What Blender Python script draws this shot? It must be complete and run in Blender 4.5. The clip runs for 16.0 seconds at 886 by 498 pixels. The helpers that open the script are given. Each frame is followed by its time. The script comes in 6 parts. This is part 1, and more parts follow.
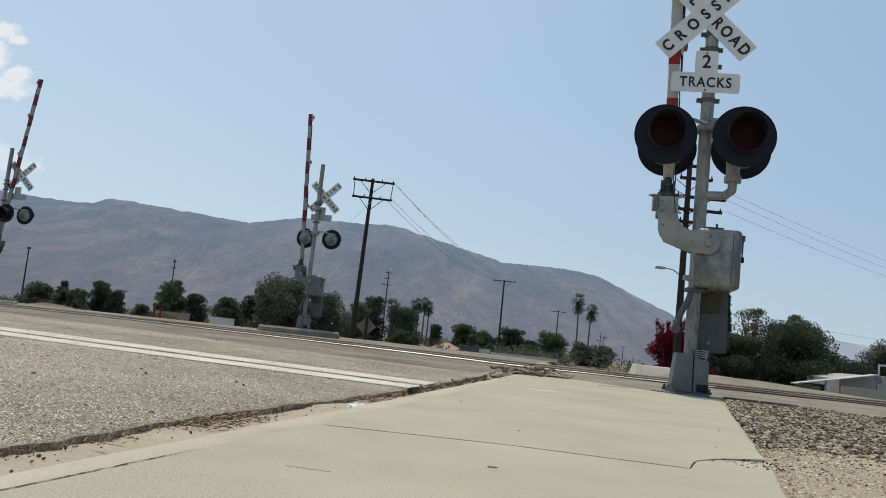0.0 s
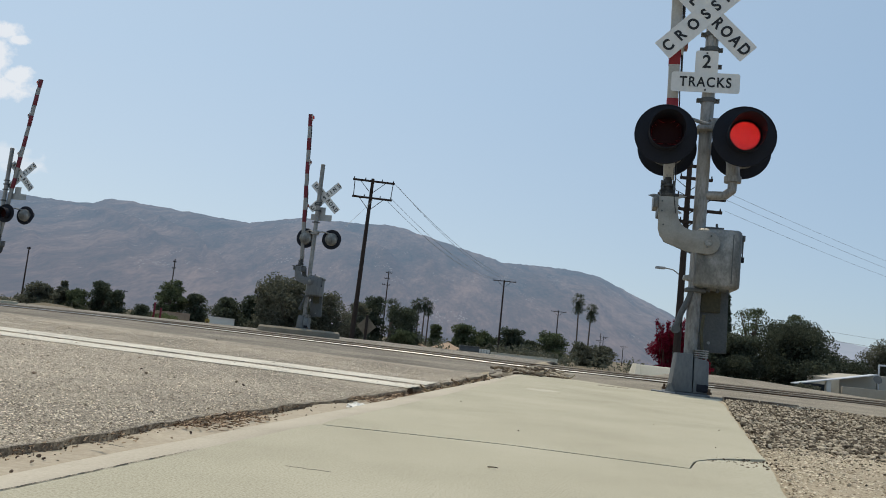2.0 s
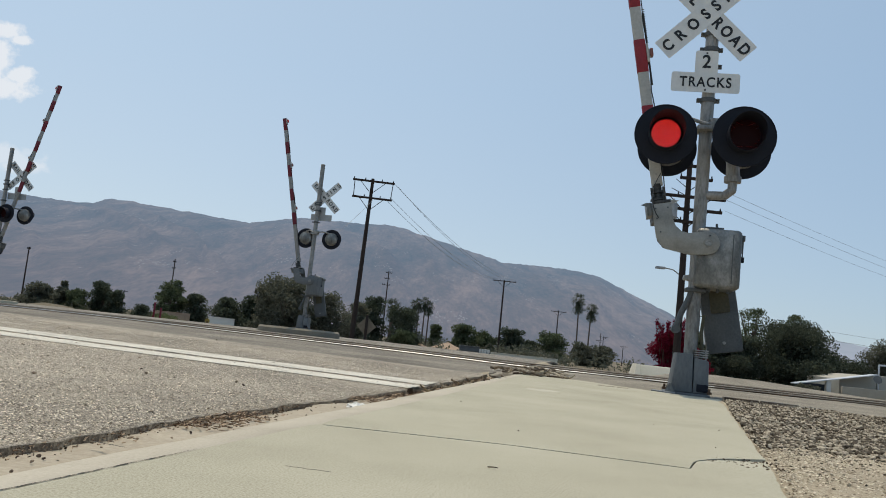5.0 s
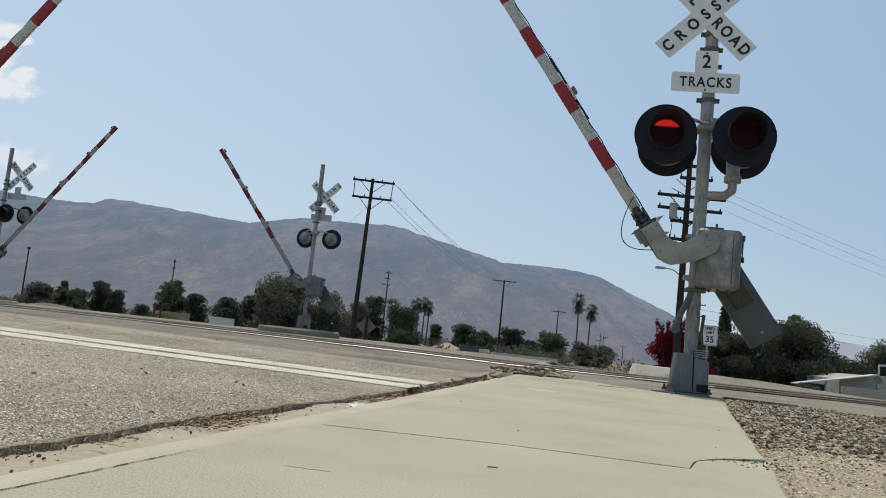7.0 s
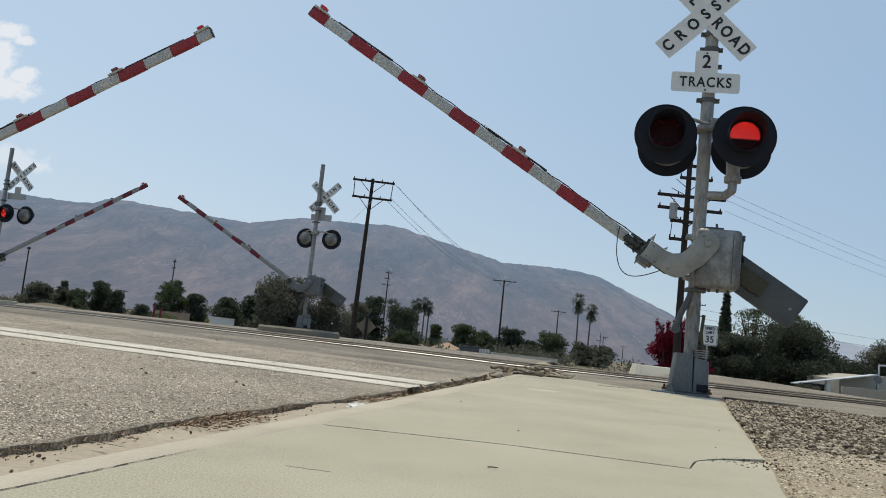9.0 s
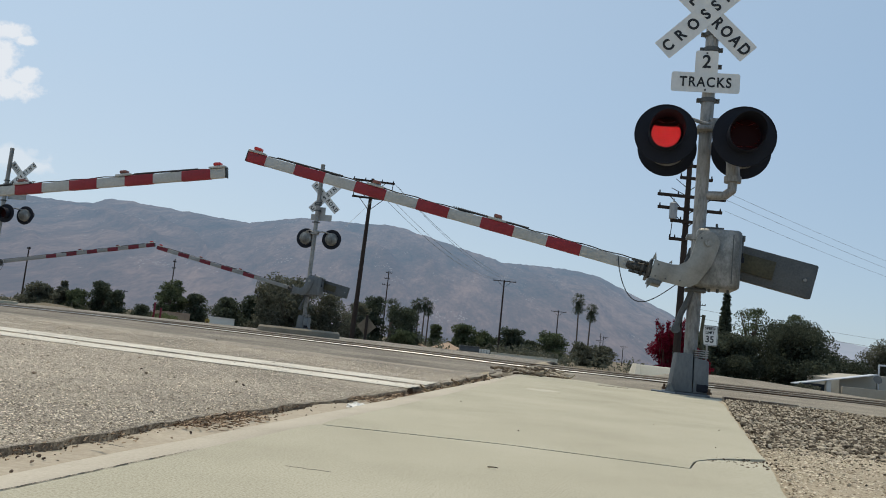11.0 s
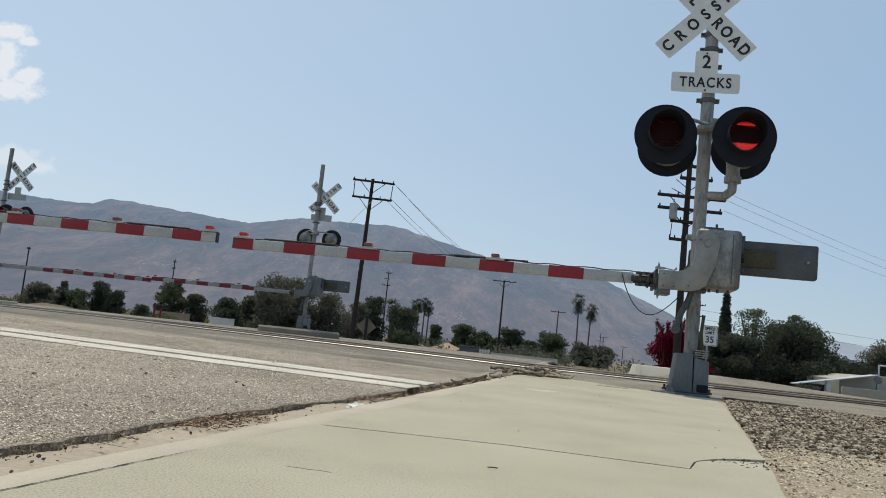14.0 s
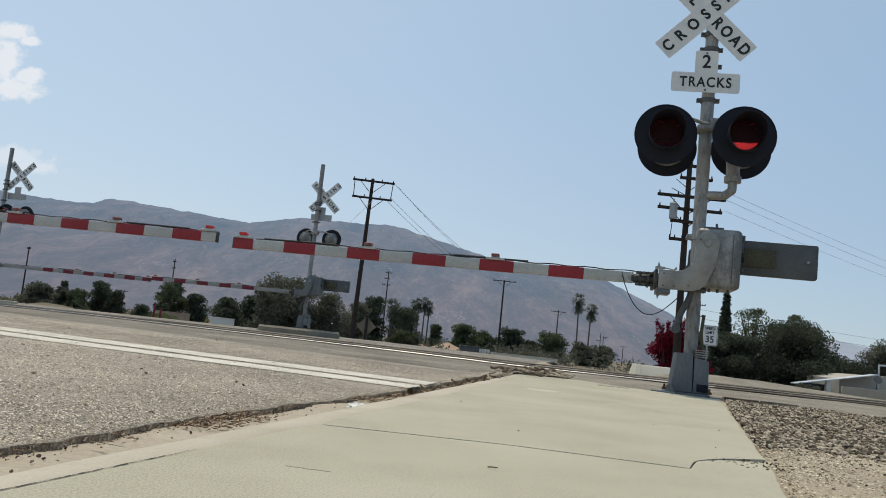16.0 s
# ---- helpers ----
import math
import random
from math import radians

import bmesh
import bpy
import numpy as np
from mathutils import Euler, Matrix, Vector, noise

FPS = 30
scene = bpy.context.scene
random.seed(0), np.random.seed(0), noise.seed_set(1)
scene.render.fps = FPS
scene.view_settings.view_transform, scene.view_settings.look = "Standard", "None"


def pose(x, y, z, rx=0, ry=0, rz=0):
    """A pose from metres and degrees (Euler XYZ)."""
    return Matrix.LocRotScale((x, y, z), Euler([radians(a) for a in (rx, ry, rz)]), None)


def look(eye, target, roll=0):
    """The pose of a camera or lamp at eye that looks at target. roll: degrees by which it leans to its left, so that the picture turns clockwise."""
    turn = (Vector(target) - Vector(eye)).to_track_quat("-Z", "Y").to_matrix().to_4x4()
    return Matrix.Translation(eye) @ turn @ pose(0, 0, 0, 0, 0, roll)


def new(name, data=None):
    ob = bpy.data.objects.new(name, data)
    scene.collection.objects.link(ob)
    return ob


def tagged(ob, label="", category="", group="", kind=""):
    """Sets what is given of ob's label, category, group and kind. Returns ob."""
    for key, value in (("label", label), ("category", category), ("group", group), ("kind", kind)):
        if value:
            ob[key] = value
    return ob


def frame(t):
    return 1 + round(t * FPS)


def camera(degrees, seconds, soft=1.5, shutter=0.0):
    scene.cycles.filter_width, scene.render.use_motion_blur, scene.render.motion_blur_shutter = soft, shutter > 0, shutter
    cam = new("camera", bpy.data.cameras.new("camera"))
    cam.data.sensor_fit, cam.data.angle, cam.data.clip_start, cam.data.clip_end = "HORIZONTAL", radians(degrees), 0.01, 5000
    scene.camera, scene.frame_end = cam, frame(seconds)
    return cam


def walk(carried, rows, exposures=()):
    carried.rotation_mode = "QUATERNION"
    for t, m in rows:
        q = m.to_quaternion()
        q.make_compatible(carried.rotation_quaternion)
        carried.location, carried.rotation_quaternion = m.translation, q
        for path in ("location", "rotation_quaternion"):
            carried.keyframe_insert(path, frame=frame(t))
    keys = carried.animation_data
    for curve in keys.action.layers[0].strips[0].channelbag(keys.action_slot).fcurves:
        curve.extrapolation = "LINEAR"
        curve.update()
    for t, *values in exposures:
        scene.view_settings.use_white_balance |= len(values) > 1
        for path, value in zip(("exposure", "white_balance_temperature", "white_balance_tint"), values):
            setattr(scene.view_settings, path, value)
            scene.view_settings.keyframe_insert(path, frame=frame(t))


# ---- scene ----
# ---- camera ----
cam = camera(56.8, 16.0, soft=0.97)
EYE = (0.0, 0.0, 0.26)


def cam_pose(tilt):
    return pose(*EYE, 90 + tilt, 0, 0) @ pose(0, 0, 0, 0, 0, 6.0)


STILL, NUDGED = cam_pose(6.41), cam_pose(6.48)
walk(cam, [(0, STILL), (13.95, STILL), (14.15, NUDGED), (15.2, NUDGED), (15.45, STILL), (16, STILL)], [(0, 0.0)])

# ---- sky and sun ----
SUN_EL, SUN_AZ = 75.0, -32.0      # degrees; azimuth clockwise from +y
world = bpy.data.worlds.new("sky")
scene.world = world
world.use_nodes = True
wn, wl = world.node_tree.nodes, world.node_tree.links
wn.clear()
sky = wn.new("ShaderNodeTexSky")
sky.sky_type, sky.sun_disc = "NISHITA", False
sky.sun_elevation, sky.sun_rotation = radians(SUN_EL), radians(SUN_AZ)
sky.altitude, sky.air_density, sky.dust_density, sky.ozone_density = 450, 1.0, 0.8, 1.5
bg = wn.new("ShaderNodeBackground")
bg.inputs["Strength"].default_value = 0.15
wout = wn.new("ShaderNodeOutputWorld")
haze = wn.new("ShaderNodeMixRGB")
haze.inputs[0].default_value = 0.75
# the haze is a little brighter on the sun's side of the sky
way = wn.new("ShaderNodeTexCoord")
lobe = wn.new("ShaderNodeVectorMath")
lobe.operation = "DOT_PRODUCT"
lobe.inputs[1].default_value = (-0.81, 0.47, 0.34)
glow = wn.new("ShaderNodeMapRange")
glow.inputs[1].default_value, glow.inputs[2].default_value = -1.0, 1.0
tint = wn.new("ShaderNodeMixRGB")
tint.inputs[1].default_value = (0.84, 1.83, 3.14, 1)       # clear deep blue, away from the sun
tint.inputs[2].default_value = (3.70, 4.56, 5.27, 1)       # pale haze, on the sun's side
wl.new(way.outputs["Generated"], lobe.inputs[0])
wl.new(lobe.outputs["Value"], glow.inputs[0])
wl.new(glow.outputs[0], tint.inputs[0])
# towards the horizon the haze turns paler
level, band, pale = wn.new("ShaderNodeSeparateXYZ"), wn.new("ShaderNodeMapRange"), wn.new("ShaderNodeMixRGB")
band.inputs[1].default_value, band.inputs[2].default_value, band.inputs[3].default_value, band.inputs[4].default_value = 0.0, 0.30, 1.0, 0.0
pale.blend_type = "MULTIPLY"
pale.inputs[2].default_value = (1.10, 1.0, 0.925, 1)
wl.new(way.outputs["Generated"], level.inputs[0])
wl.new(level.outputs[2], band.inputs[0])
wl.new(band.outputs[0], pale.inputs[0])
wl.new(tint.outputs[0], pale.inputs[1])
wl.new(pale.outputs[0], haze.inputs[2])
wl.new(sky.outputs[0], haze.inputs[1])
wl.new(haze.outputs[0], bg.inputs[0])
wl.new(bg.outputs[0], wout.inputs[0])
sun_data = bpy.data.lights.new("sun", "SUN")
sun_data.energy, sun_data.angle, sun_data.color = 2.7, radians(0.6), (1.0, 0.89, 0.69)
sun = new("sun", sun_data)
sun_from = Vector((math.sin(radians(SUN_AZ)) * math.cos(radians(SUN_EL)), math.cos(radians(SUN_AZ)) * math.cos(radians(SUN_EL)), math.sin(radians(SUN_EL))))
sun.matrix_world = look(sun_from * 60, (0, 0, 0))


# ---- materials ----
def material(name, colors, rough=0.8, metal=0.0, scale=4.0, fine=60.0, bump=0.2, bump_dist=0.004, per_object=0.0, per_island=0.0, rough_var=0.1, emit=None, stretch=(1, 1, 1), grit=0.5, spread=0.14, spec=0.4):
    """Base colour from a coarse and a fine noise between two or three colours, with bump; optional variation from object to object or island to island."""
    m = bpy.data.materials.new(name)
    m.use_nodes = True
    n, l = m.node_tree.nodes, m.node_tree.links
    b = n["Principled BSDF"]
    tc = n.new("ShaderNodeTexCoord")
    mp = n.new("ShaderNodeMapping")
    mp.inputs["Scale"].default_value = stretch
    l.new(tc.outputs["Object"], mp.inputs[0])
    coarse, grain = n.new("ShaderNodeTexNoise"), n.new("ShaderNodeTexNoise")
    for tex, sc in ((coarse, scale), (grain, fine)):
        l.new(mp.outputs[0], tex.inputs["Vector"])
        tex.inputs["Scale"].default_value = sc
        tex.inputs["Detail"].default_value = 6
        tex.inputs["Roughness"].default_value = 0.6
    mix = n.new("ShaderNodeMix")
    mix.data_type = "FLOAT"
    mix.inputs[0].default_value = grit
    l.new(coarse.outputs["Fac"], mix.inputs[2])
    l.new(grain.outputs["Fac"], mix.inputs[3])
    src = mix.outputs[0]
    b.inputs["Specular IOR Level"].default_value = spec
    for amount, node, socket in ((per_object, "ShaderNodeObjectInfo", "Random"), (per_island, "ShaderNodeNewGeometry", "Random Per Island")):
        if amount:
            info = n.new(node)
            ma = n.new("ShaderNodeMath")
            ma.operation = "MULTIPLY_ADD"
            l.new(info.outputs[socket], ma.inputs[0])
            ma.inputs[1].default_value = amount
            sub = n.new("ShaderNodeMath")
            sub.operation = "SUBTRACT"
            l.new(src, sub.inputs[0])
            sub.inputs[1].default_value = amount / 2
            l.new(sub.outputs[0], ma.inputs[2])
            src = ma.outputs[0]
    ramp = n.new("ShaderNodeValToRGB")
    l.new(src, ramp.inputs[0])
    el = ramp.color_ramp.elements
    el[0].position, el[1].position = 0.5 - spread, 0.5 + spread
    el[0].color, el[1].color = (*colors[0], 1), (*colors[-1], 1)
    if len(colors) == 3:
        e = el.new(0.5)
        e.color = (*colors[1], 1)
    l.new(ramp.outputs[0], b.inputs["Base Color"])
    b.inputs["Metallic"].default_value = metal
    rr = n.new("ShaderNodeMapRange")
    l.new(coarse.outputs["Fac"], rr.inputs[0])
    rr.inputs[3].default_value, rr.inputs[4].default_value = max(0.03, rough - rough_var), min(1.0, rough + rough_var)
    l.new(rr.outputs[0], b.inputs["Roughness"])
    if bump:
        bp = n.new("ShaderNodeBump")
        bp.inputs["Strength"].default_value, bp.inputs["Distance"].default_value = bump, bump_dist
        l.new(grain.outputs["Fac"], bp.inputs["Height"])
        l.new(bp.outputs[0], b.inputs["Normal"])
    if emit:
        b.inputs["Emission Color"].default_value = (*emit[0], 1)
        b.inputs["Emission Strength"].default_value = emit[1]
    return m


M_ASPHALT = material("worn asphalt", [(0.095, 0.078, 0.058), (0.285, 0.24, 0.183), (0.58, 0.50, 0.395)], 0.8, scale=0.7, fine=150, bump=1.0, bump_dist=0.006, grit=0.75, spread=0.09)
M_AGGREGATE = material("asphalt aggregate", [(0.15, 0.122, 0.09), (0.44, 0.37, 0.275), (0.84, 0.74, 0.595)], 0.7, scale=40, fine=90, per_island=0.85, bump=0, spec=0.3)
M_STRIP = material("old dusty asphalt", [(0.125, 0.108, 0.083), (0.232, 0.204, 0.162), (0.38, 0.338, 0.273)], 0.9, spec=0.15, scale=1.2, fine=55, grit=0.6, spread=0.15, bump=0.6, bump_dist=0.01)
M_SCRUBLAND = material("dry weedy ground", [(0.09, 0.076, 0.05), (0.17, 0.142, 0.10), (0.27, 0.228, 0.165)], 0.95, spec=0.1, scale=0.3, fine=6, bump=0.5)
M_LITTER = material("dry brown leaf litter", [(0.045, 0.028, 0.018), (0.15, 0.095, 0.06), (0.42, 0.31, 0.21)], 0.9, spec=0.15, scale=9, fine=70, per_island=0.45, bump=0)
M_OLDROAD = material("older grey asphalt", [(0.072, 0.062, 0.051), (0.205, 0.18, 0.147), (0.43, 0.385, 0.315)], 0.85, spec=0.2, scale=0.9, fine=75, grit=0.66, spread=0.13, bump=0.9, bump_dist=0.012, stretch=(0.7, 1, 1))
M_GRIT = material("mixed tan grit", [(0.20, 0.155, 0.11), (0.42, 0.35, 0.25), (0.72, 0.64, 0.50)], 0.9, spec=0.15, scale=20, fine=70, per_island=0.5, bump=0)
M_STICK = material("dry bleached sticks", [(0.07, 0.05, 0.035), (0.19, 0.145, 0.10), (0.48, 0.41, 0.31)], 0.9, scale=9, fine=70, per_object=0.3)
M_TANBLOCK = material("tan block wall", [(0.33, 0.278, 0.21), (0.42, 0.36, 0.28)], 0.9, scale=1, fine=20, bump=0.2)
M_GREYWALL = material("grey stucco wall", [(0.38, 0.35, 0.29), (0.46, 0.43, 0.365)], 0.9, scale=1, fine=20, bump=0.2)
M_LIME = material("white lime bloom", [(0.43, 0.40, 0.31), (0.60, 0.56, 0.46)], 0.9, spec=0.1, scale=14, fine=90, bump=0)
M_DIRT = material("dry tan dirt", [(0.21, 0.165, 0.115), (0.37, 0.305, 0.215), (0.52, 0.44, 0.32)], 0.95, scale=1.6, fine=110, grit=0.6, spread=0.17, bump=0.8, bump_dist=0.01)
M_SILT = material("pinkish gutter silt", [(0.32, 0.265, 0.195), (0.47, 0.405, 0.31)], 0.95, scale=3, fine=60, bump=0.6)
M_CONCRETE = material("weathered concrete", [(0.27, 0.243, 0.178), (0.414, 0.383, 0.289), (0.515, 0.478, 0.382)], 0.9, scale=1.3, fine=240, bump=0.05, bump_dist=0.0015, grit=0.7, spread=0.14, spec=0.2)
M_KERB = material("smooth pinkish kerb concrete", [(0.38, 0.335, 0.262), (0.465, 0.412, 0.328), (0.53, 0.475, 0.385)], 0.9, scale=2.2, fine=160, bump=0.2, bump_dist=0.0015, spec=0.2)
# island concrete: base colour darkened to stand in for its side in shade
M_OLD = material("old concrete darkened for a shaded side", [(0.17, 0.148, 0.112), (0.28, 0.245, 0.19)], 0.9, scale=2, fine=60, bump=0.3, spec=0.2)
M_JOINT = material("dirt filled joint", [(0.05, 0.045, 0.035), (0.10, 0.085, 0.065)], 0.95, scale=12, fine=80)
M_LINE = material("worn white road paint", [(0.24, 0.215, 0.17), (0.60, 0.55, 0.46), (0.76, 0.71, 0.61)], 0.7, scale=2.5, fine=60, grit=0.65, spread=0.16, bump=0.6, bump_dist=0.004)
M_BALLAST = material("grey brown ballast stone", [(0.07, 0.054, 0.038), (0.20, 0.163, 0.118), (0.46, 0.395, 0.30)], 0.9, spec=0.2, scale=8, fine=60, per_island=0.45)
M_TWIG = material("dry twigs and bark", [(0.045, 0.03, 0.02), (0.13, 0.09, 0.06), (0.30, 0.23, 0.16)], 0.9, scale=9, fine=70, per_island=0.35)
M_RAIL = material("polished rail head", [(0.24, 0.236, 0.232), (0.36, 0.355, 0.35)], 0.48, metal=1.0, scale=3, fine=60, bump=0.05)
M_CRUMB = material("dark bitumen crumbs", [(0.07, 0.054, 0.038), (0.21, 0.165, 0.115)], 0.95, scale=20, fine=80, per_island=0.3, spec=0.1)
M_BITUMEN = material("dark broken bitumen", [(0.035, 0.029, 0.024), (0.115, 0.098, 0.078), (0.30, 0.26, 0.20)], 0.9, spec=0.1, scale=14, fine=80, bump=1.0, bump_dist=0.01)
# darkened copy of the rail head, for where no glint is wanted
M_RAIL_NOGLINT = material("rail head darkened outside the glint", [(0.10, 0.085, 0.07), (0.17, 0.15, 0.125)], 0.7, metal=0.3, scale=3, fine=60, bump=0.05)
M_RUST = material("rusty rail side", [(0.07, 0.045, 0.03), (0.14, 0.09, 0.06)], 0.9, spec=0.05, scale=6, fine=60)
M_GALV = material("galvanised mast", [(0.14, 0.131, 0.12), (0.265, 0.256, 0.238), (0.36, 0.35, 0.328)], 0.52, metal=0.25, scale=5, fine=40, bump=0.12, stretch=(1, 1, 0.3), grit=0.4)
M_ALU = material("dull cast aluminium", [(0.10, 0.10, 0.093), (0.19, 0.187, 0.173), (0.34, 0.332, 0.31)], 0.45, metal=0.4, grit=0.2, spread=0.11, rough_var=0.2, stretch=(1, 1, 0.6), scale=3.4, fine=60, bump=0.12)
M_BRACKET = material("grey painted bracket", [(0.19, 0.183, 0.163), (0.265, 0.255, 0.228), (0.33, 0.32, 0.288)], 0.5, metal=0.2, rough_var=0.18, scale=4.0, grit=0.22, fine=60, bump=0.03)
M_COVER = material("blue grey base paint, also backlit gate metal", [(0.11, 0.115, 0.115), (0.18, 0.185, 0.185)], 0.6, metal=0.15, scale=4, fine=40, bump=0.1, stretch=(1, 1, 0.4))
M_WORN = material("worn greenish brown steel", [(0.05, 0.045, 0.028), (0.10, 0.092, 0.055)], 0.7, metal=0.1, scale=6, fine=40, bump=0.1)
M_STEEL = material("dark galvanised counterweight", [(0.065, 0.068, 0.068), (0.12, 0.123, 0.12)], 0.6, metal=0.2, scale=4, fine=50, bump=0.1)
M_CLAMP = material("dark greasy cast iron", [(0.02, 0.02, 0.019), (0.055, 0.053, 0.048), (0.11, 0.105, 0.095)], 0.55, metal=0.3, scale=14, fine=60, bump=0.2)
M_DARK = material("black painted steel", [(0.008, 0.0095, 0.015), (0.015, 0.017, 0.025)], 0.7, spec=0.25, scale=5, fine=60, bump=0.05)
M_SIGN = material("white sign sheeting", [(0.62, 0.615, 0.585), (0.70, 0.695, 0.67)], 0.45, scale=2.0, fine=30, bump=0.03)
M_SIGNBACK = material("bare aluminium sign back", [(0.30, 0.30, 0.29), (0.40, 0.40, 0.385)], 0.5, metal=0.3, scale=4, fine=40, bump=0.03)
M_LETTER = material("black lettering", [(0.012, 0.012, 0.012), (0.02, 0.02, 0.02)], 0.5, scale=5, fine=40, bump=0)
M_ARM_WHITE = material("weathered white sheeting", [(0.35, 0.343, 0.315), (0.48, 0.472, 0.44)], 0.5, scale=3, fine=40, bump=0.06)
M_ARM_RED = material("faded red sheeting", [(0.21, 0.013, 0.019), (0.29, 0.022, 0.028)], 0.5, scale=3, fine=40, bump=0.06)
M_RUBBER = material("black cable rubber", [(0.015, 0.015, 0.016), (0.03, 0.03, 0.03)], 0.6, scale=9, fine=60, bump=0.1)
M_LENS_OFF = material("unlit red lens", [(0.016, 0.003, 0.003), (0.030, 0.005, 0.005)], 0.5, scale=4, fine=90, bump=0.3, spec=0.1)
M_LENS_ON = material("red lens lit from within", [(0.10, 0.004, 0.004), (0.14, 0.006, 0.005)], 0.3, scale=4, fine=60, bump=0, emit=((1.0, 0.01, 0.008), 0.05))
M_LED = material("lit red diodes", [(0.9, 0.1, 0.05), (0.9, 0.12, 0.06)], 0.3, scale=4, fine=60, bump=0, emit=((1.0, 0.035, 0.025), 2.6))
M_ARMLAMP = material("red arm lamp lens", [(0.20, 0.022, 0.02), (0.30, 0.035, 0.03)], 0.25, scale=9, fine=40, bump=0, emit=((1.0, 0.025, 0.02), 0.10))
M_DULLAMP = material("dusty unlit arm lamp", [(0.17, 0.06, 0.045), (0.26, 0.10, 0.08)], 0.4, scale=9, fine=40, bump=0)
# booms beyond the tracks: white and red darkened to stand in for backlight
M_DIMMED_WHITE = material("white sheeting dimmed for backlight", [(0.22, 0.215, 0.20), (0.31, 0.303, 0.285)], 0.6, scale=3, fine=40, bump=0.06)
M_DIMMED_RED = material("red dimmed for backlit booms, also post paint", [(0.12, 0.010, 0.020), (0.18, 0.016, 0.028)], 0.6, scale=3, fine=40, bump=0.06)
M_POLE = material("creosoted pole wood", [(0.028, 0.021, 0.018), (0.055, 0.042, 0.036)], 0.9, spec=0.1, scale=2, fine=14, bump=0.3, stretch=(6, 6, 0.5))
M_WIRE = material("weathered conductor", [(0.16, 0.165, 0.175), (0.22, 0.225, 0.235)], 0.6, scale=2, fine=20, bump=0)
M_CERAMIC = material("grey transformer paint", [(0.25, 0.26, 0.27), (0.33, 0.34, 0.35)], 0.5, scale=2, fine=20, bump=0)
M_TRUNK = material("grey brown bark", [(0.06, 0.045, 0.035), (0.13, 0.10, 0.08)], 0.95, scale=5, fine=25, bump=0.5, stretch=(3, 3, 0.6))
LEAF_KINDS = {
    "dark": [(0.040, 0.050, 0.037), (0.076, 0.090, 0.062), (0.125, 0.142, 0.095)],
    "deep": [(0.042, 0.050, 0.037), (0.074, 0.086, 0.060), (0.118, 0.132, 0.090)],
    "olive": [(0.070, 0.073, 0.055), (0.125, 0.128, 0.095), (0.19, 0.19, 0.14)],
    "green": [(0.048, 0.062, 0.036), (0.092, 0.113, 0.064), (0.15, 0.172, 0.095)],
    "grass": [(0.085, 0.105, 0.045), (0.14, 0.16, 0.075), (0.20, 0.21, 0.11)],
    "red": [(0.05, 0.006, 0.012), (0.16, 0.010, 0.026), (0.30, 0.018, 0.046)],
}


def foliage(name, colors):
    """Thin leaves: half of the light is thrown back, half shines through."""
    m = material(name, colors, 0.8, scale=0.7, fine=6, bump=0, per_island=0.16, spec=0.08)
    n, l = m.node_tree.nodes, m.node_tree.links
    paint = n["Principled BSDF"].inputs["Base Color"].links[0].from_socket
    back, half = n.new("ShaderNodeBsdfTranslucent"), n.new("ShaderNodeMixShader")
    l.new(paint, back.inputs["Color"])
    half.inputs[0].default_value = 0.4
    l.new(n["Principled BSDF"].outputs[0], half.inputs[1])
    l.new(back.outputs[0], half.inputs[2])
    l.new(half.outputs[0], n["Material Output"].inputs["Surface"])
    return m


M_LEAF = {k: foliage(k + " foliage", c) for k, c in LEAF_KINDS.items()}
M_STUCCO = material("pale stucco", [(0.52, 0.50, 0.45), (0.62, 0.60, 0.55)], 0.9, scale=1, fine=30, bump=0.2)
M_CREAM = material("cream concrete", [(0.50, 0.46, 0.37), (0.60, 0.56, 0.46)], 0.9, scale=1, fine=30, bump=0.2)
M_ROOF = material("tan shingle roof", [(0.26, 0.18, 0.12), (0.38, 0.28, 0.20)], 0.9, scale=2, fine=20, bump=0.3)
M_ROOFWHITE = material("white painted metal roof", [(0.46, 0.48, 0.51), (0.60, 0.61, 0.63)], 0.45, metal=0.1, scale=1, fine=20, bump=0.05)
M_WINDOW = material("dark window glass", [(0.02, 0.024, 0.03), (0.035, 0.04, 0.05)], 0.1, scale=2, fine=9, bump=0)
M_TANBACK = material("weathered tan sign back", [(0.15, 0.12, 0.085), (0.22, 0.18, 0.13)], 0.8, scale=3, fine=20, bump=0)
M_YELLOW = material("yellow warning sheeting", [(0.24, 0.17, 0.03), (0.32, 0.23, 0.04)], 0.5, scale=2, fine=20, bump=0)
M_PLASTIC = material("white plastic scrap", [(0.70, 0.68, 0.62), (0.78, 0.76, 0.71)], 0.5, scale=9, fine=40, bump=0.3)


# ---- mesh helpers ----
def finish(name, bm, mat, smooth=38):
    me = bpy.data.meshes.new(name)
    bm.normal_update()
    bm.to_mesh(me)
    bm.free()
    for p in me.polygons:
        p.use_smooth = True
    me.set_sharp_from_angle(angle=radians(smooth))
    me.materials.append(mat)
    return me


def part(name, bm, mat, parent, label="", at=None):
    ob = new(name, bm if isinstance(bm, bpy.types.Mesh) else finish(name, bm, mat))
    ob.parent = parent
    if at is not None:
        ob.matrix_basis = at
    if label:
        tagged(ob, label)
    return ob


def thing(name, m, label, category, group="", kind=""):
    ob = new(name)
    ob.empty_display_size = 0.2
    ob.matrix_basis = m
    return tagged(ob, label, category, group, kind)


def solid(name, bm, mat, label, category, group="", kind="", at=None):
    ob = new(name, bm if isinstance(bm, bpy.types.Mesh) else finish(name, bm, mat))
    if at is not None:
        ob.matrix_basis = at
    return tagged(ob, label, category, group, kind)


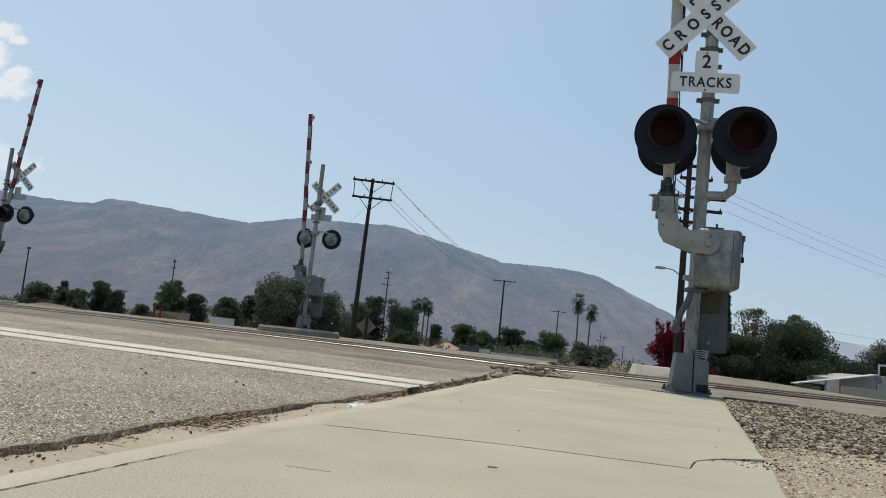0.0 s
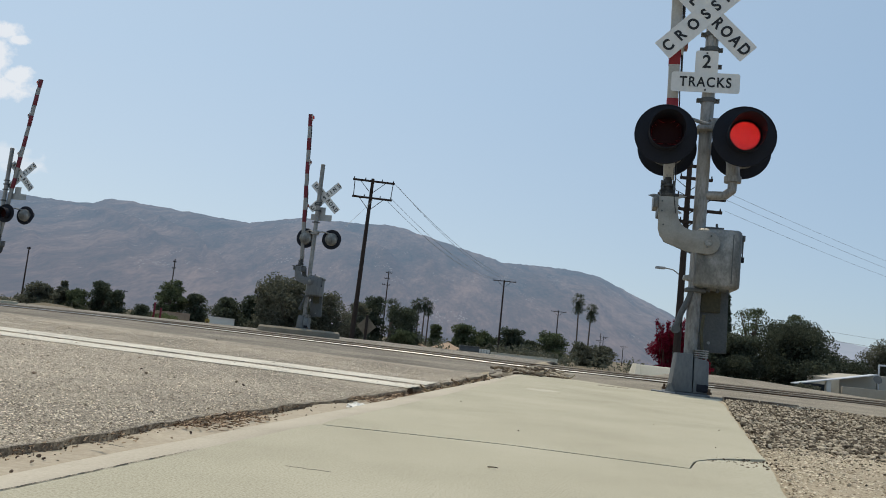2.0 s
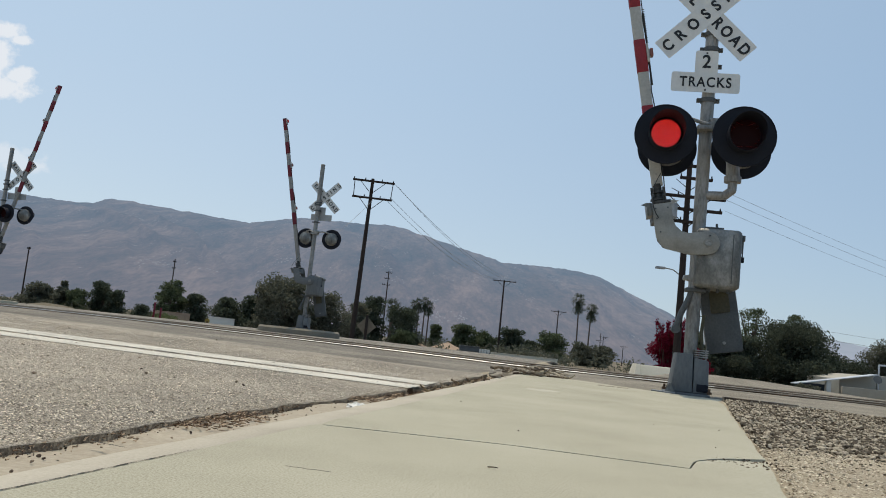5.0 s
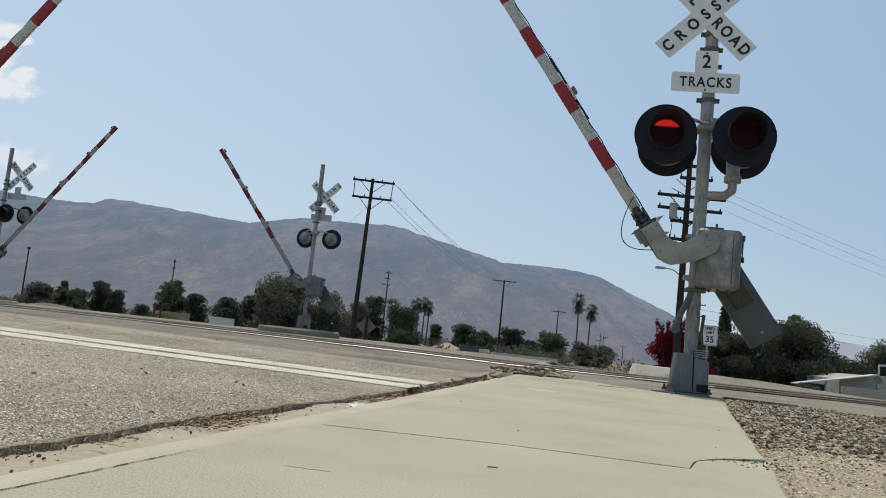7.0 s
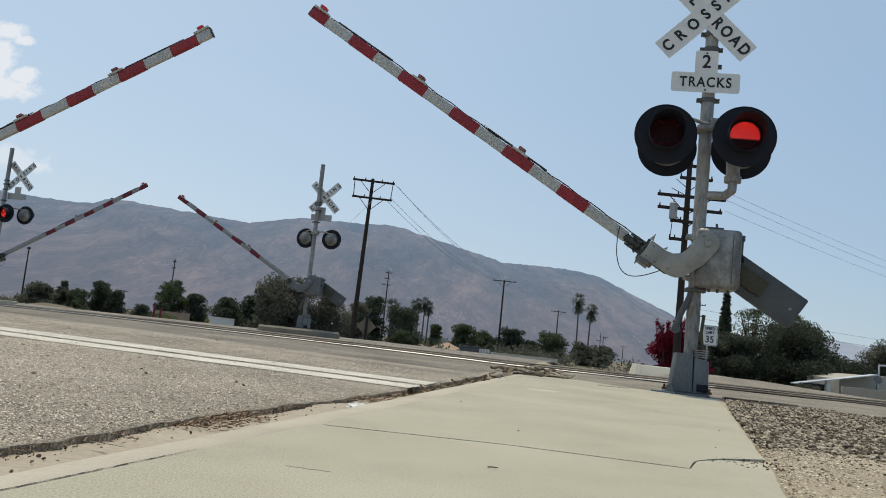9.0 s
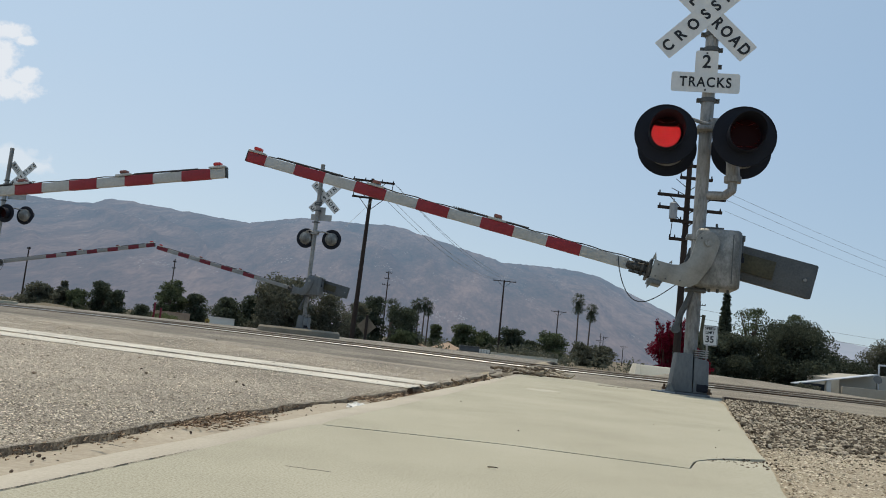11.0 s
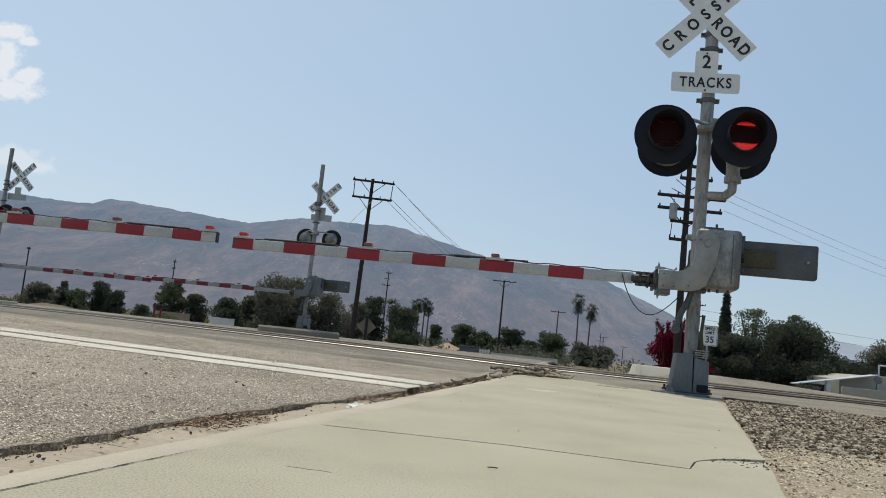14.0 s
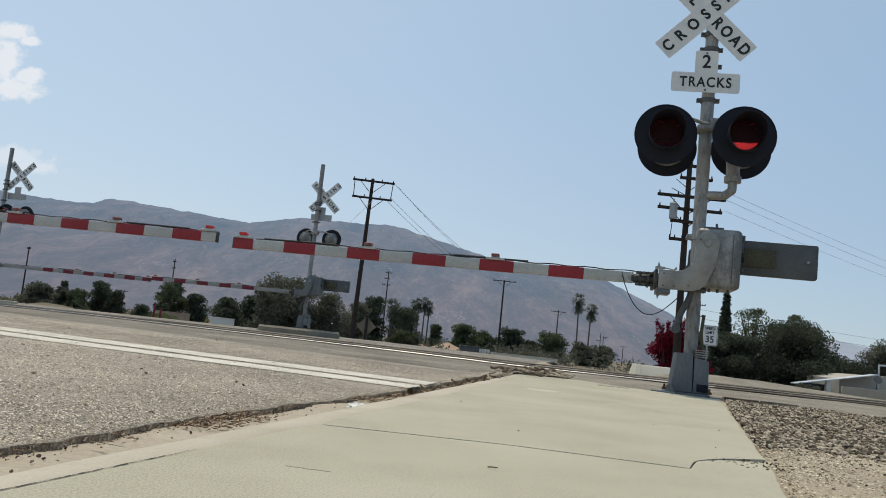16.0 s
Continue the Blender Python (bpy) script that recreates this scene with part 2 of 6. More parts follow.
def box(bm, lo, hi, bevel=0.0, m=None, seg=2):
    c = [(a + b) / 2 for a, b in zip(lo, hi)]
    size = [abs(b - a) for a, b in zip(lo, hi)]
    mat = Matrix.Translation(c) @ Matrix.Diagonal((*size, 1))
    r = bmesh.ops.create_cube(bm, size=1, matrix=mat)
    vs = r["verts"]
    if bevel:
        es = list({e for v in vs for e in v.link_edges})
        r = bmesh.ops.bevel(bm, geom=es, offset=bevel, segments=seg, affect="EDGES", profile=0.5)
        vs = list({v for f in r["faces"] for v in f.verts} | {v for v in vs if v.is_valid})
    if m is not None:
        bmesh.ops.transform(bm, matrix=m, verts=vs)
    return bm


def tube(bm, p, q, r0, r1=None, n=14, caps=True):
    """A round bar or cone from p to q."""
    p, q = Vector(p), Vector(q)
    d = q - p
    m = Matrix.Translation((p + q) / 2) @ d.to_track_quat("Z", "Y").to_matrix().to_4x4()
    bmesh.ops.create_cone(bm, cap_ends=caps, segments=n, radius1=r0, radius2=r0 if r1 is None else r1, depth=d.length, matrix=m)
    return bm


def pipe(bm, points, r, n=10):
    """A bent round bar through points."""
    for p, q in zip(points, points[1:]):
        tube(bm, p, q, r, n=n)
    for p in points[1:-1]:
        bmesh.ops.create_uvsphere(bm, u_segments=n, v_segments=6, radius=r * 1.0, matrix=Matrix.Translation(p))
    return bm


def plate(bm, outline, y0, y1, bevel=0.0):
    """A plate with an outline in x and z, from y0 to y1."""
    vs = [bm.verts.new((x, y0, z)) for x, z in outline]
    f = bm.faces.new(vs)
    r = bmesh.ops.extrude_face_region(bm, geom=[f])
    up = [v for v in r["geom"] if isinstance(v, bmesh.types.BMVert)]
    for v in up:
        v.co.y = y1
    bmesh.ops.recalc_face_normals(bm, faces=bm.faces[:])
    if bevel:
        es = [e for e in bm.edges if all(v in up for v in e.verts) or all(v in vs for v in e.verts)]
        bmesh.ops.bevel(bm, geom=es, offset=bevel, segments=2, affect="EDGES", profile=0.5)
    return bm


def arc(cx, cz, r, a0, a1, n=8):
    return [(cx + r * math.cos(radians(a0 + (a1 - a0) * i / n)), cz + r * math.sin(radians(a0 + (a1 - a0) * i / n))) for i in range(n + 1)]


def rounded(x0, z0, x1, z1, r, n=4):
    return arc(x1 - r, z1 - r, r, 0, 90, n) + arc(x0 + r, z1 - r, r, 90, 180, n) + arc(x0 + r, z0 + r, r, 180, 270, n) + arc(x1 - r, z0 + r, r, 270, 360, n)


def words(text, height, mat, parent, m, spacing=1.0, bold=0.0, label="", narrow=1.0):
    """Raised lettering, centred, upright in x and z and read from -y."""
    cu = bpy.data.curves.new("lettering", "FONT")
    cu.body, cu.size, cu.align_x, cu.align_y, cu.extrude, cu.space_character, cu.offset = text, height / 0.72, "CENTER", "CENTER", 0.0015, spacing, bold
    tmp = bpy.data.objects.new("lettering", cu)
    scene.collection.objects.link(tmp)
    bpy.context.view_layer.update()
    me = bpy.data.meshes.new_from_object(tmp)
    bpy.data.objects.remove(tmp)
    bpy.data.curves.remove(cu)
    me.materials.clear()
    me.materials.append(mat)
    ob = new("lettering", me)
    ob.parent = parent
    me.transform(Matrix.Diagonal((narrow, 1, 1, 1)))
    ob.matrix_basis = m @ pose(0, 0, 0, 90, 0, 0)
    return tagged(ob, label or "black lettering")


def cable(name, spans, r, mat, label, parent=None, sag=0.0, group=""):
    """One hanging wire, as a thin round bar through sagging points."""
    bm = bmesh.new()
    for p, q in spans:
        p, q = Vector(p), Vector(q)
        rings = []
        for i in range(17):
            c = p.lerp(q, i / 16) - Vector((0, 0, sag * 4 * (i / 16) * (1 - i / 16)))
            side = (q - p).cross(Vector((0, 0, 1))).normalized()
            rings.append([bm.verts.new(c + (side * math.cos(k * 1.2566) + Vector((0, 0, math.sin(k * 1.2566)))) * r) for k in range(5)])
        for a, b in zip(rings, rings[1:]):
            for k in range(5):
                bm.faces.new((a[k], a[(k + 1) % 5], b[(k + 1) % 5], b[k]))
    if parent:
        return part(name, bm, mat, parent, label)
    return solid(name, bm, mat, label, "wire", group)


# ---- the plan: u across the road (to the right), s along it ----
TURN = -10.0
CU, SU = math.cos(radians(10)), math.sin(radians(10))


def xy(u, s):
    return (u * CU + s * SU, -u * SU + s * CU)


def us(x, y):
    return (x * CU - y * SU, x * SU + y * CU)


def lerp_table(rows, t):
    if t <= rows[0][0]:
        return rows[0][1]
    for (a, va), (b, vb) in zip(rows, rows[1:]):
        if t <= b:
            return va + (vb - va) * (t - a) / (b - a)
    return rows[-1][1]


def smooth(a, b, t):
    t = min(1, max(0, (t - a) / (b - a)))
    return t * t * (3 - 2 * t)


ROAD_EDGE = [(-8, -1.15), (1.5, -1.13), (2.1, -1.14), (3.0, -1.08), (5.2, -0.98), (7, -0.96), (11, -0.95)]
KERB_FOOT = [(-8, -0.96), (1.3, -0.925), (1.7, -0.91), (2.4, -0.895), (3.15, -0.875), (4.3, -0.855), (6.3, -0.80), (9.2, -0.72)]
KERB_BACK = [(-8, -0.78), (1.0, -0.748), (1.5, -0.722), (2.3, -0.69), (4.0, -0.63), (9.2, -0.55)]
WALK_RIGHT = [(-8, -0.2), (1.5, 0.42), (2.06, 0.5), (2.73, 0.6), (4.28, 0.81), (7.97, 1.32), (9.3, 1.5)]
WALK_END = [(-1.0, 9.2), (-0.2, 9.22), (0.13, 9.05), (0.46, 8.6), (0.9, 8.1), (1.4, 7.95)]


def road_z(u, s):
    z = -0.045 + 0.017 * min(7.0, max(0.0, -u - 0.95))
    z += 0.045 * smooth(8.5, 12.0, s) * smooth(-9, -1, u)
    return z - 0.06 * smooth(14, 22, s) - 0.9 * smooth(30, 70, s)


# ---- ground, road, pavement ----
def sheet(name, us_list, ss_list, zf, mat):
    nu, ns = len(us_list), len(ss_list)
    verts = []
    for s in ss_list:
        for u in us_list:
            x, y = xy(u, s)
            verts.append((x, y, zf(u, s)))
    faces = [(j * nu + i, j * nu + i + 1, (j + 1) * nu + i + 1, (j + 1) * nu + i) for j in range(ns - 1) for i in range(nu - 1)]
    me = bpy.data.meshes.new(name)
    me.from_pydata(verts, [], faces)
    me.materials.append(mat)
    for p in me.polygons:
        p.use_smooth = True
    return me


def dirt_z(u, s):
    right = lerp_table(WALK_RIGHT, s) if s < 9 else -0.9
    edge = smooth(right - 0.25, right, u)
    near = -0.10 * (1 - edge) + edge * (-0.012 + 0.012 * noise.noise((u * 2.2, s * 2.2, 0)) + 0.02 * smooth(5, 7.5, s))
    if s > 7.6 and u > -1.0:
        near -= 0.16 * smooth(7.6, 7.9, s)
    road = road_z(u, s) - 0.06
    mixed = road if u < right - 0.25 else near
    far = -1.15 - 1.7 * smooth(9, 24, u) * smooth(34, 50, s) + 0.10 * noise.noise((u * 0.05, s * 0.05, 3))
    return mixed + (far - mixed) * smooth(24, 60, s)


u_steps = [-3000, -1200, -500, -200, -100, -60] + [-45 + i * 2.5 for i in range(17)] + [-2 + 0.2 * i for i in range(41)] + [7 + 2 * i for i in range(12)] + [40, 70, 120, 250, 600, 1400, 3000]
s_steps = [-2500, -600, -150, -40, -15] + [-8 + i for i in range(9)] + [0.2 + 0.2 * i for i in range(49)] + [10.5 + i for i in range(20)] + [32, 36, 40, 46, 52, 60, 70, 85, 110, 150, 220, 350, 600, 1100, 2000, 3200]
ground = tagged(new("ground", sheet("ground", u_steps, s_steps, dirt_z, M_DIRT)), "dry tan dirt with scattered small stones", "ground", kind="structure")
ground.data.materials.append(M_SCRUBLAND)
for p in ground.data.polygons:
    if us(p.center.x, p.center.y)[1] > 27:
        p.material_index = 1


def ragged(s, k=1.0):
    return k * (0.035 * noise.noise((s * 3.1, 0.7, 0)) + 0.02 * noise.noise((s * 11.0, 4.2, 0)) + 0.010 * noise.noise((s * 31.0, 2.2, 0)))


def make_road():
    rows = [-8 + 0.5 * i for i in range(16)] + [0.02 * i for i in range(0, 550)] + [11 + 0.5 * i for i in range(40)] + [31, 33, 36, 40, 45, 52, 60, 70]
    cols = [0, 0.02, 0.06, 0.15, 0.3, 0.6, 1.0, 1.5, 2.2, 3, 4, 5.5, 7, 9, 12, 16, 22, 30, 42, 60]
    verts, faces = [], []
    n = len(cols) + 1
    for s in rows:
        e = lerp_table(ROAD_EDGE, s) + ragged(s)
        for k in range(n):
            d = 0 if k == 0 else cols[k - 1]
            u = e - d
            x, y = xy(u, s)
            drop = 0.004 * (1 - smooth(0, 0.06, d)) + 0.0015 * noise.noise((s * 9, d * 9, 1)) * (1 - smooth(0.3, 1.2, d))
            verts.append((x, y, road_z(u, s) - drop - (0.07 if k == 0 else 0)))
    for j in range(len(rows) - 1):
        for i in range(n - 1):
            faces.append((j * n + i, (j + 1) * n + i, (j + 1) * n + i + 1, j * n + i + 1))
    me = bpy.data.meshes.new("road")
    me.from_pydata(verts, [], faces)
    me.materials.append(M_ASPHALT)
    me.materials.append(M_OLDROAD)
    me.materials.append(M_BITUMEN)
    for p in me.polygons:
        u, s = us(p.center.x, p.center.y)
        if p.index % (n - 1) == 0:
            p.material_index = 2
            continue
        if s > 8.9:
            p.material_index = 1
    for p in me.polygons:
        p.use_smooth = True
    return tagged(new("road", me), "worn grey asphalt road with a broken edge", "road", kind="structure")


road = make_road()


def stop_line(s0, s1):
    rows = [s0 + (s1 - s0) * i / 6 for i in range(7)]
    us_list = [-0.99 - 0.05 * i for i in range(280)]
    me = sheet("stop_line", us_list, rows, lambda u, s: 0.0, M_LINE)
    for v in me.vertices:                       # a little askew to the kerb
        u, s = us(v.co.x, v.co.y)
        s += 0.055 * (u + 1.0) + 0.012 * noise.noise((u * 5.0, s * 4.0, 1))
        v.co = (*xy(u, s), road_z(u, s) + 0.004)
    return tagged(new("stop_line", me), "worn white stop line painted across the asphalt", "road marking", "stop lines", "structure")


stop_line(5.50, 5.96)
stop_line(4.94, 5.33)

# apron between the pavement's end and the tracks, right of the road
def apron_near(u):
    return lerp_table(WALK_END, u) if u < 1.4 else 7.95 - 0.28 * smooth(1.4, 3.0, u)


def make_apron():
    us_list = [-1.6 + 0.1 * i for i in range(56)] + [4.5 + i for i in range(36)]
    rows = [i / 70 for i in range(71)]
    verts, faces, n = [], [], len(us_list)
    for k in rows:
        for u in us_list:
            s = apron_near(u) + 0.02 + (52 - apron_near(u)) * k ** 1.8
            x, y = xy(u, s + 0.03 * noise.noise((u * 3, 2.0, 0)) * (1 - k))
            z = -0.012 + 0.012 * smooth(9, 12, s) - 0.06 * smooth(14, 22, s) + 0.008 * noise.noise((u, s, 0)) - 0.05 * (k == 0)
            far = smooth(22, 27, s)
            z = z * (1 - far) + (dirt_z(u, s) + 0.03) * far
            # low bank of earth behind the second track
            z += (0.19 + 0.03 * noise.noise((u * 0.9, s * 0.9, 6))) * smooth(19.3, 22, s) * (1 - smooth(24, 28, s)) * smooth(2.0, 3.0, u) * (1 - smooth(3.4, 8.5, u))
            verts.append((x, y, z if u > -0.9 else min(z, road_z(u, s) - 0.01)))
    for j in range(len(rows) - 1):
        for i in range(n - 1):
            faces.append((j * n + i, j * n + i + 1, (j + 1) * n + i + 1, (j + 1) * n + i))
    me = bpy.data.meshes.new("apron")
    me.from_pydata(verts, [], faces)
    me.materials.append(M_STRIP)
    for p in me.polygons:
        p.use_smooth = True
    return tagged(new("track_apron", me), "dusty grey asphalt apron beside the railway tracks", "pavement", kind="structure")


make_apron()

JOINT = [(-1.0, 2.22), (-0.65, 2.24), (-0.17, 2.31), (0.315, 2.29), (0.35, 2.48), (0.42, 2.60), (0.48, 2.67), (0.64, 2.80)]
pavement = thing("pavement", Matrix(), "pale weathered concrete pavement with cracked joints", "pavement", kind="structure")


def slab(name, s_from, s_to, nu, ns, seed, tilt=0.0):
    """A thick concrete slab between the kerb and the right edge; its ends follow tables over u."""
    verts, faces = [], []
    for j in range(ns + 1):
        k = j / ns
        for i in range(nu + 1):
            f = i / nu
            u = -0.1
            for _ in range(6):
                a, b = s_from(u), s_to(u)
                s = a + (b - a) * k
                u0, u1 = lerp_table(KERB_BACK, s) + (0.004 * max(0.0, 0.25 + noise.noise((s * 4.0, 3.0, 0))) if s < 1.95 else 0.0), lerp_table(WALK_RIGHT, s) + 0.5 * ragged(s + seed, 0.5)
                u = u0 + (u1 - u0) * f
            rim = min((1 - f) * 1.3, min(k, 1 - k) * 8)
            x, y = xy(u, s)
            z = -0.003 * (1 - smooth(0, 0.03, rim)) - tilt * smooth(0.3, 0.6, u)
            verts.append((x, y, z))
    n = nu + 1
    faces = [(j * n + i, j * n + i + 1, (j + 1) * n + i + 1, (j + 1) * n + i) for j in range(ns) for i in range(nu)]
    ring = [i for i in range(n)] + [j * n + nu for j in range(1, ns + 1)] + [ns * n + i for i in range(nu - 1, -1, -1)] + [j * n for j in range(ns - 1, 0, -1)]
    base = len(verts)
    verts += [(verts[i][0], verts[i][1], -0.12) for i in ring]
    m = len(ring)
    faces += [(ring[(i + 1) % m], ring[i], base + i, base + (i + 1) % m) for i in range(m)]
    me = bpy.data.meshes.new(name)
    me.from_pydata(verts, [], faces)
    me.materials.append(M_CONCRETE)
    for p in me.polygons:
        p.use_smooth = True
    me.set_sharp_from_angle(angle=radians(40))
    return part(name, me, M_CONCRETE, pavement)


slab("slab", lambda u: -6.0, lambda u: lerp_table(JOINT, u) - 0.007, 90, 150, 1, 0.006)
slab("slab", lambda u: lerp_table(JOINT, u) + 0.007, lambda u: lerp_table(WALK_END, u), 110, 60, 2)


def make_kerb():
    rows = [-6 + 0.4 * i for i in range(16)] + [0.4 + 0.04 * i for i in range(221)]
    prof = [(-0.10, -0.005), (-0.02, -0.003), (0, 0), (0.25, -0.001), (0.5, -0.006), (0.72, -0.02), (0.88, -0.038), (1.0, -0.05), (1.0, -0.14)]
    verts, n = [], len(prof)
    for s in rows:
        a, b = lerp_table(KERB_BACK, s) - 0.0, lerp_table(KERB_FOOT, s) + 0.25 * ragged(s + 3)
        for f, z in prof:
            x, y = xy(a + (b - a) * f, s)
            verts.append((x, y, z + 0.003 * f * noise.noise((s * 3, f * 3, 5))))
    faces = [(j * n + i, (j + 1) * n + i, (j + 1) * n + i + 1, j * n + i + 1) for j in range(len(rows) - 1) for i in range(n - 1)]
    me = bpy.data.meshes.new("kerb")
    me.from_pydata(verts, [], faces)
    me.materials.append(M_KERB)
    for p in me.polygons:
        p.use_smooth = True
    return part("kerb", me, M_KERB, pavement, "worn rounded concrete kerb")


make_kerb()


def dirt_line(name, path, width, label, seed):
    """An uneven thin line of dark dirt lying in a joint; path: f in 0..1 to u, s, z."""
    n, verts = 160, []
    for i in range(n + 1):
        u, s, z, du, dv = path(i / n)
        w = width * max(0.0, 0.55 + 0.8 * noise.noise((i * 0.11, seed, 0)) + 0.6 * noise.noise((i * 0.5, seed, 3))) * min(1.0, 6 * (1 - i / n), 0.2 + i / 8)
        wob = 0.0025 * noise.noise((i * 0.2, seed, 9))
        for k in (-1, 1):
            x, y = xy(u + (k * w + wob) * du, s + (k * w + wob) * dv)
            verts.append((x, y, z))
    me = bpy.data.meshes.new(name)
    me.from_pydata(verts, [], [(2 * i, 2 * i + 1, 2 * i + 3, 2 * i + 2) for i in range(n)])
    me.materials.append(M_JOINT)
    return part(name, me, M_JOINT, pavement, label)


def along_kerb(f):
    s = 0.7 + 0.85 * f
    return lerp_table(KERB_BACK, s), s, 0.0012, 1, 0


def across_gutter(f):
    return -1.055 + 0.10 * f, 1.73 - 0.02 * f, -0.043, 0, 1


verts = []
for i in range(48):
    a = 2 * math.pi * i / 48
    r = 1 + 0.7 * noise.noise((2.2 * math.cos(a), 2.2 * math.sin(a), 1)) + 0.35 * noise.noise((6 * math.cos(a), 6 * math.sin(a), 4))
    verts.append((*xy(-0.215 + 0.105 * r * math.cos(a), 5.72 + 0.13 * r * math.sin(a)), 0.0012))
bloom = bpy.data.meshes.new("lime_bloom")
bloom.from_pydata(verts, [], [tuple(range(48))])
bloom.materials.append(M_LIME)
part("lime_bloom", bloom, M_LIME, pavement, "pale lime bloom on the concrete")
dirt_line("dirt_line", along_kerb, 0.0026, "dark dirt in the joint behind the kerb", 2)
dirt_line("dirt_line", across_gutter, 0.006, "dark crack across the gutter", 5)
part("joint_filler", sheet("joint_filler", [-0.8 + 0.1 * i for i in range(15)], [-5 + 0.5 * i for i in range(17)], lambda u, s: -0.03, M_JOINT), M_JOINT, pavement, "dark dirt in the joints")
gutter = sheet("gutter", [-1.3 + 0.03 * i for i in range(22)], [-6 + 0.5 * i for i in range(12)] + [0.05 * i for i in range(190)], lambda u, s: -0.062 - 0.026 * smooth(3.5, 5.5, s) + 0.012 * noise.noise((u * 5, s * 2.5, 7)) + 0.006 * noise.noise((u * 16, s * 14, 2)), M_SILT)
tagged(new("gutter", gutter), "pinkish silt lying along the kerb", "gutter", kind="structure")


# ---- railway tracks ----
def rail(s, z0, z1, z2, first=-60, last=60):
    bm = bmesh.new()
    for i in range(first, last):
        u0, u1 = i * 1.0, (i + 1) * 1.0
        if u1 > u0:
            top = lambda u: max(road_z(u, s), -0.002 - 0.06 * smooth(14, 22, s)) + 0.024 if u < -0.95 else 0.024 - 0.06 * smooth(14, 22, s)
            vs = []
            for u in (u0, u1):
                t = top(u)
                for ds, dz in ((-0.036, z0), (-0.036, z1), (-0.026, z2), (0.026, z2), (0.036, z1), (0.036, z0)):
                    x, y = xy(u, s + ds)
                    vs.append(bm.verts.new((x, y, t + dz)))
            for k in range(5):
                bm.faces.new((vs[k], vs[k + 1], vs[k + 7], vs[k + 6]))
    bmesh.ops.remove_doubles(bm, verts=bm.verts[:], dist=0.0005)
    bmesh.ops.recalc_face_normals(bm, faces=bm.faces[:])
    return bm


for s_track in (12.65, 17.4):
    track = thing("railway_track", pose(0, 0, 0), "shiny steel railway track set flush in the crossing", "railway track", "tracks over the crossing", "structure")
    for ds in (0, 1.435):
        # glint set by material: only the first rail, up to u = 2, stays bright
        bright = ds == 0 and s_track < 15
        part("rail_head", rail(s_track + ds, -0.014, -0.009, 0, -60, 2), M_RAIL if bright else M_RAIL_NOGLINT, track, "polished rail head" if bright else "rail head darkened outside the glint")
        part("rail_head", rail(s_track + ds, -0.014, -0.009, 0, 2, 60), M_RAIL_NOGLINT, track, "rail head darkened outside the glint")
        part("rail_web", rail(s_track + ds, -0.16, -0.016, -0.0145), M_RUST, track, "rusty rail side")
        gap = bmesh.new()
        for side in (-0.085, 0.085):
            for i in range(-60, 60):
                c = []
                for u, d in ((i, -0.045), (i + 1, -0.045), (i + 1, 0.045), (i, 0.045)):
                    x, y = xy(u, s_track + ds + side + d)
                    zz = road_z(u, s_track + ds) if u < -0.95 else 0.004 - 0.06 * smooth(14, 22, s_track)
                    c.append(gap.verts.new((x, y, zz + 0.006)))
                gap.faces.new(c)
        bmesh.ops.remove_doubles(gap, verts=gap.verts[:], dist=0.0005)
        part("flangeway", gap, M_RUST, track, "dark rusty gap beside the rail")


# ---- crossing gates ----
STRIPS = 8        # horizontal strips that make up a lens, added to turn in place of switching light
LENS_R = 0.143


def lens_strip(k, y0, y1, mat, name):
    """One strip of a round lens, about its own middle line."""
    h = 2 * LENS_R / STRIPS
    z0, mid = -LENS_R + k * h, -LENS_R + (k + 0.5) * h
    edge = []
    for i in range(7):
        z = z0 + h * i / 6
        edge.append((math.sqrt(max(LENS_R ** 2 - z * z, 1e-6)), z - mid))
    bm = bmesh.new()
    plate(bm, [(x, z) for x, z in edge] + [(-x, z) for x, z in reversed(edge)], y0, y1)
    return finish(name, bm, mat)


def diode_strip(k, r=0.139):
    bm = bmesh.new()
    h = 2 * LENS_R / STRIPS
    mid = -LENS_R + (k + 0.5) * h
    for ring in range(0, 8):
        rr = r * ring / 7.2
        cnt = max(1, int(ring * 5.4))
        for i in range(cnt):
            a = 2 * math.pi * i / cnt + ring * 0.4
            x, z = rr * math.cos(a), rr * math.sin(a)
            if mid - h / 2 <= z < mid + h / 2:
                tube(bm, (x, -0.0085, z - mid), (x, -0.006, z - mid), 0.0056 if ring < 2 else 0.0041, n=6)
    return finish("diodes", bm, M_LED)


LENS_ME = [lens_strip(k, -0.006, 0.0, M_LENS_ON, "lens_strip") for k in range(STRIPS)]
DARK_ME = [lens_strip(k, 0.0005, 0.008, M_LENS_OFF, "dark_face") for k in range(STRIPS)]
DIODE_ME = [diode_strip(k) for k in range(STRIPS)]
bm = bmesh.new()
tube(bm, (0, 0.0005, 0), (0, 0.012, 0), LENS_R, LENS_R * 0.96, n=28)
DARK_LENS = finish("lens", bm, M_LENS_OFF)
LAMP_ME = {}


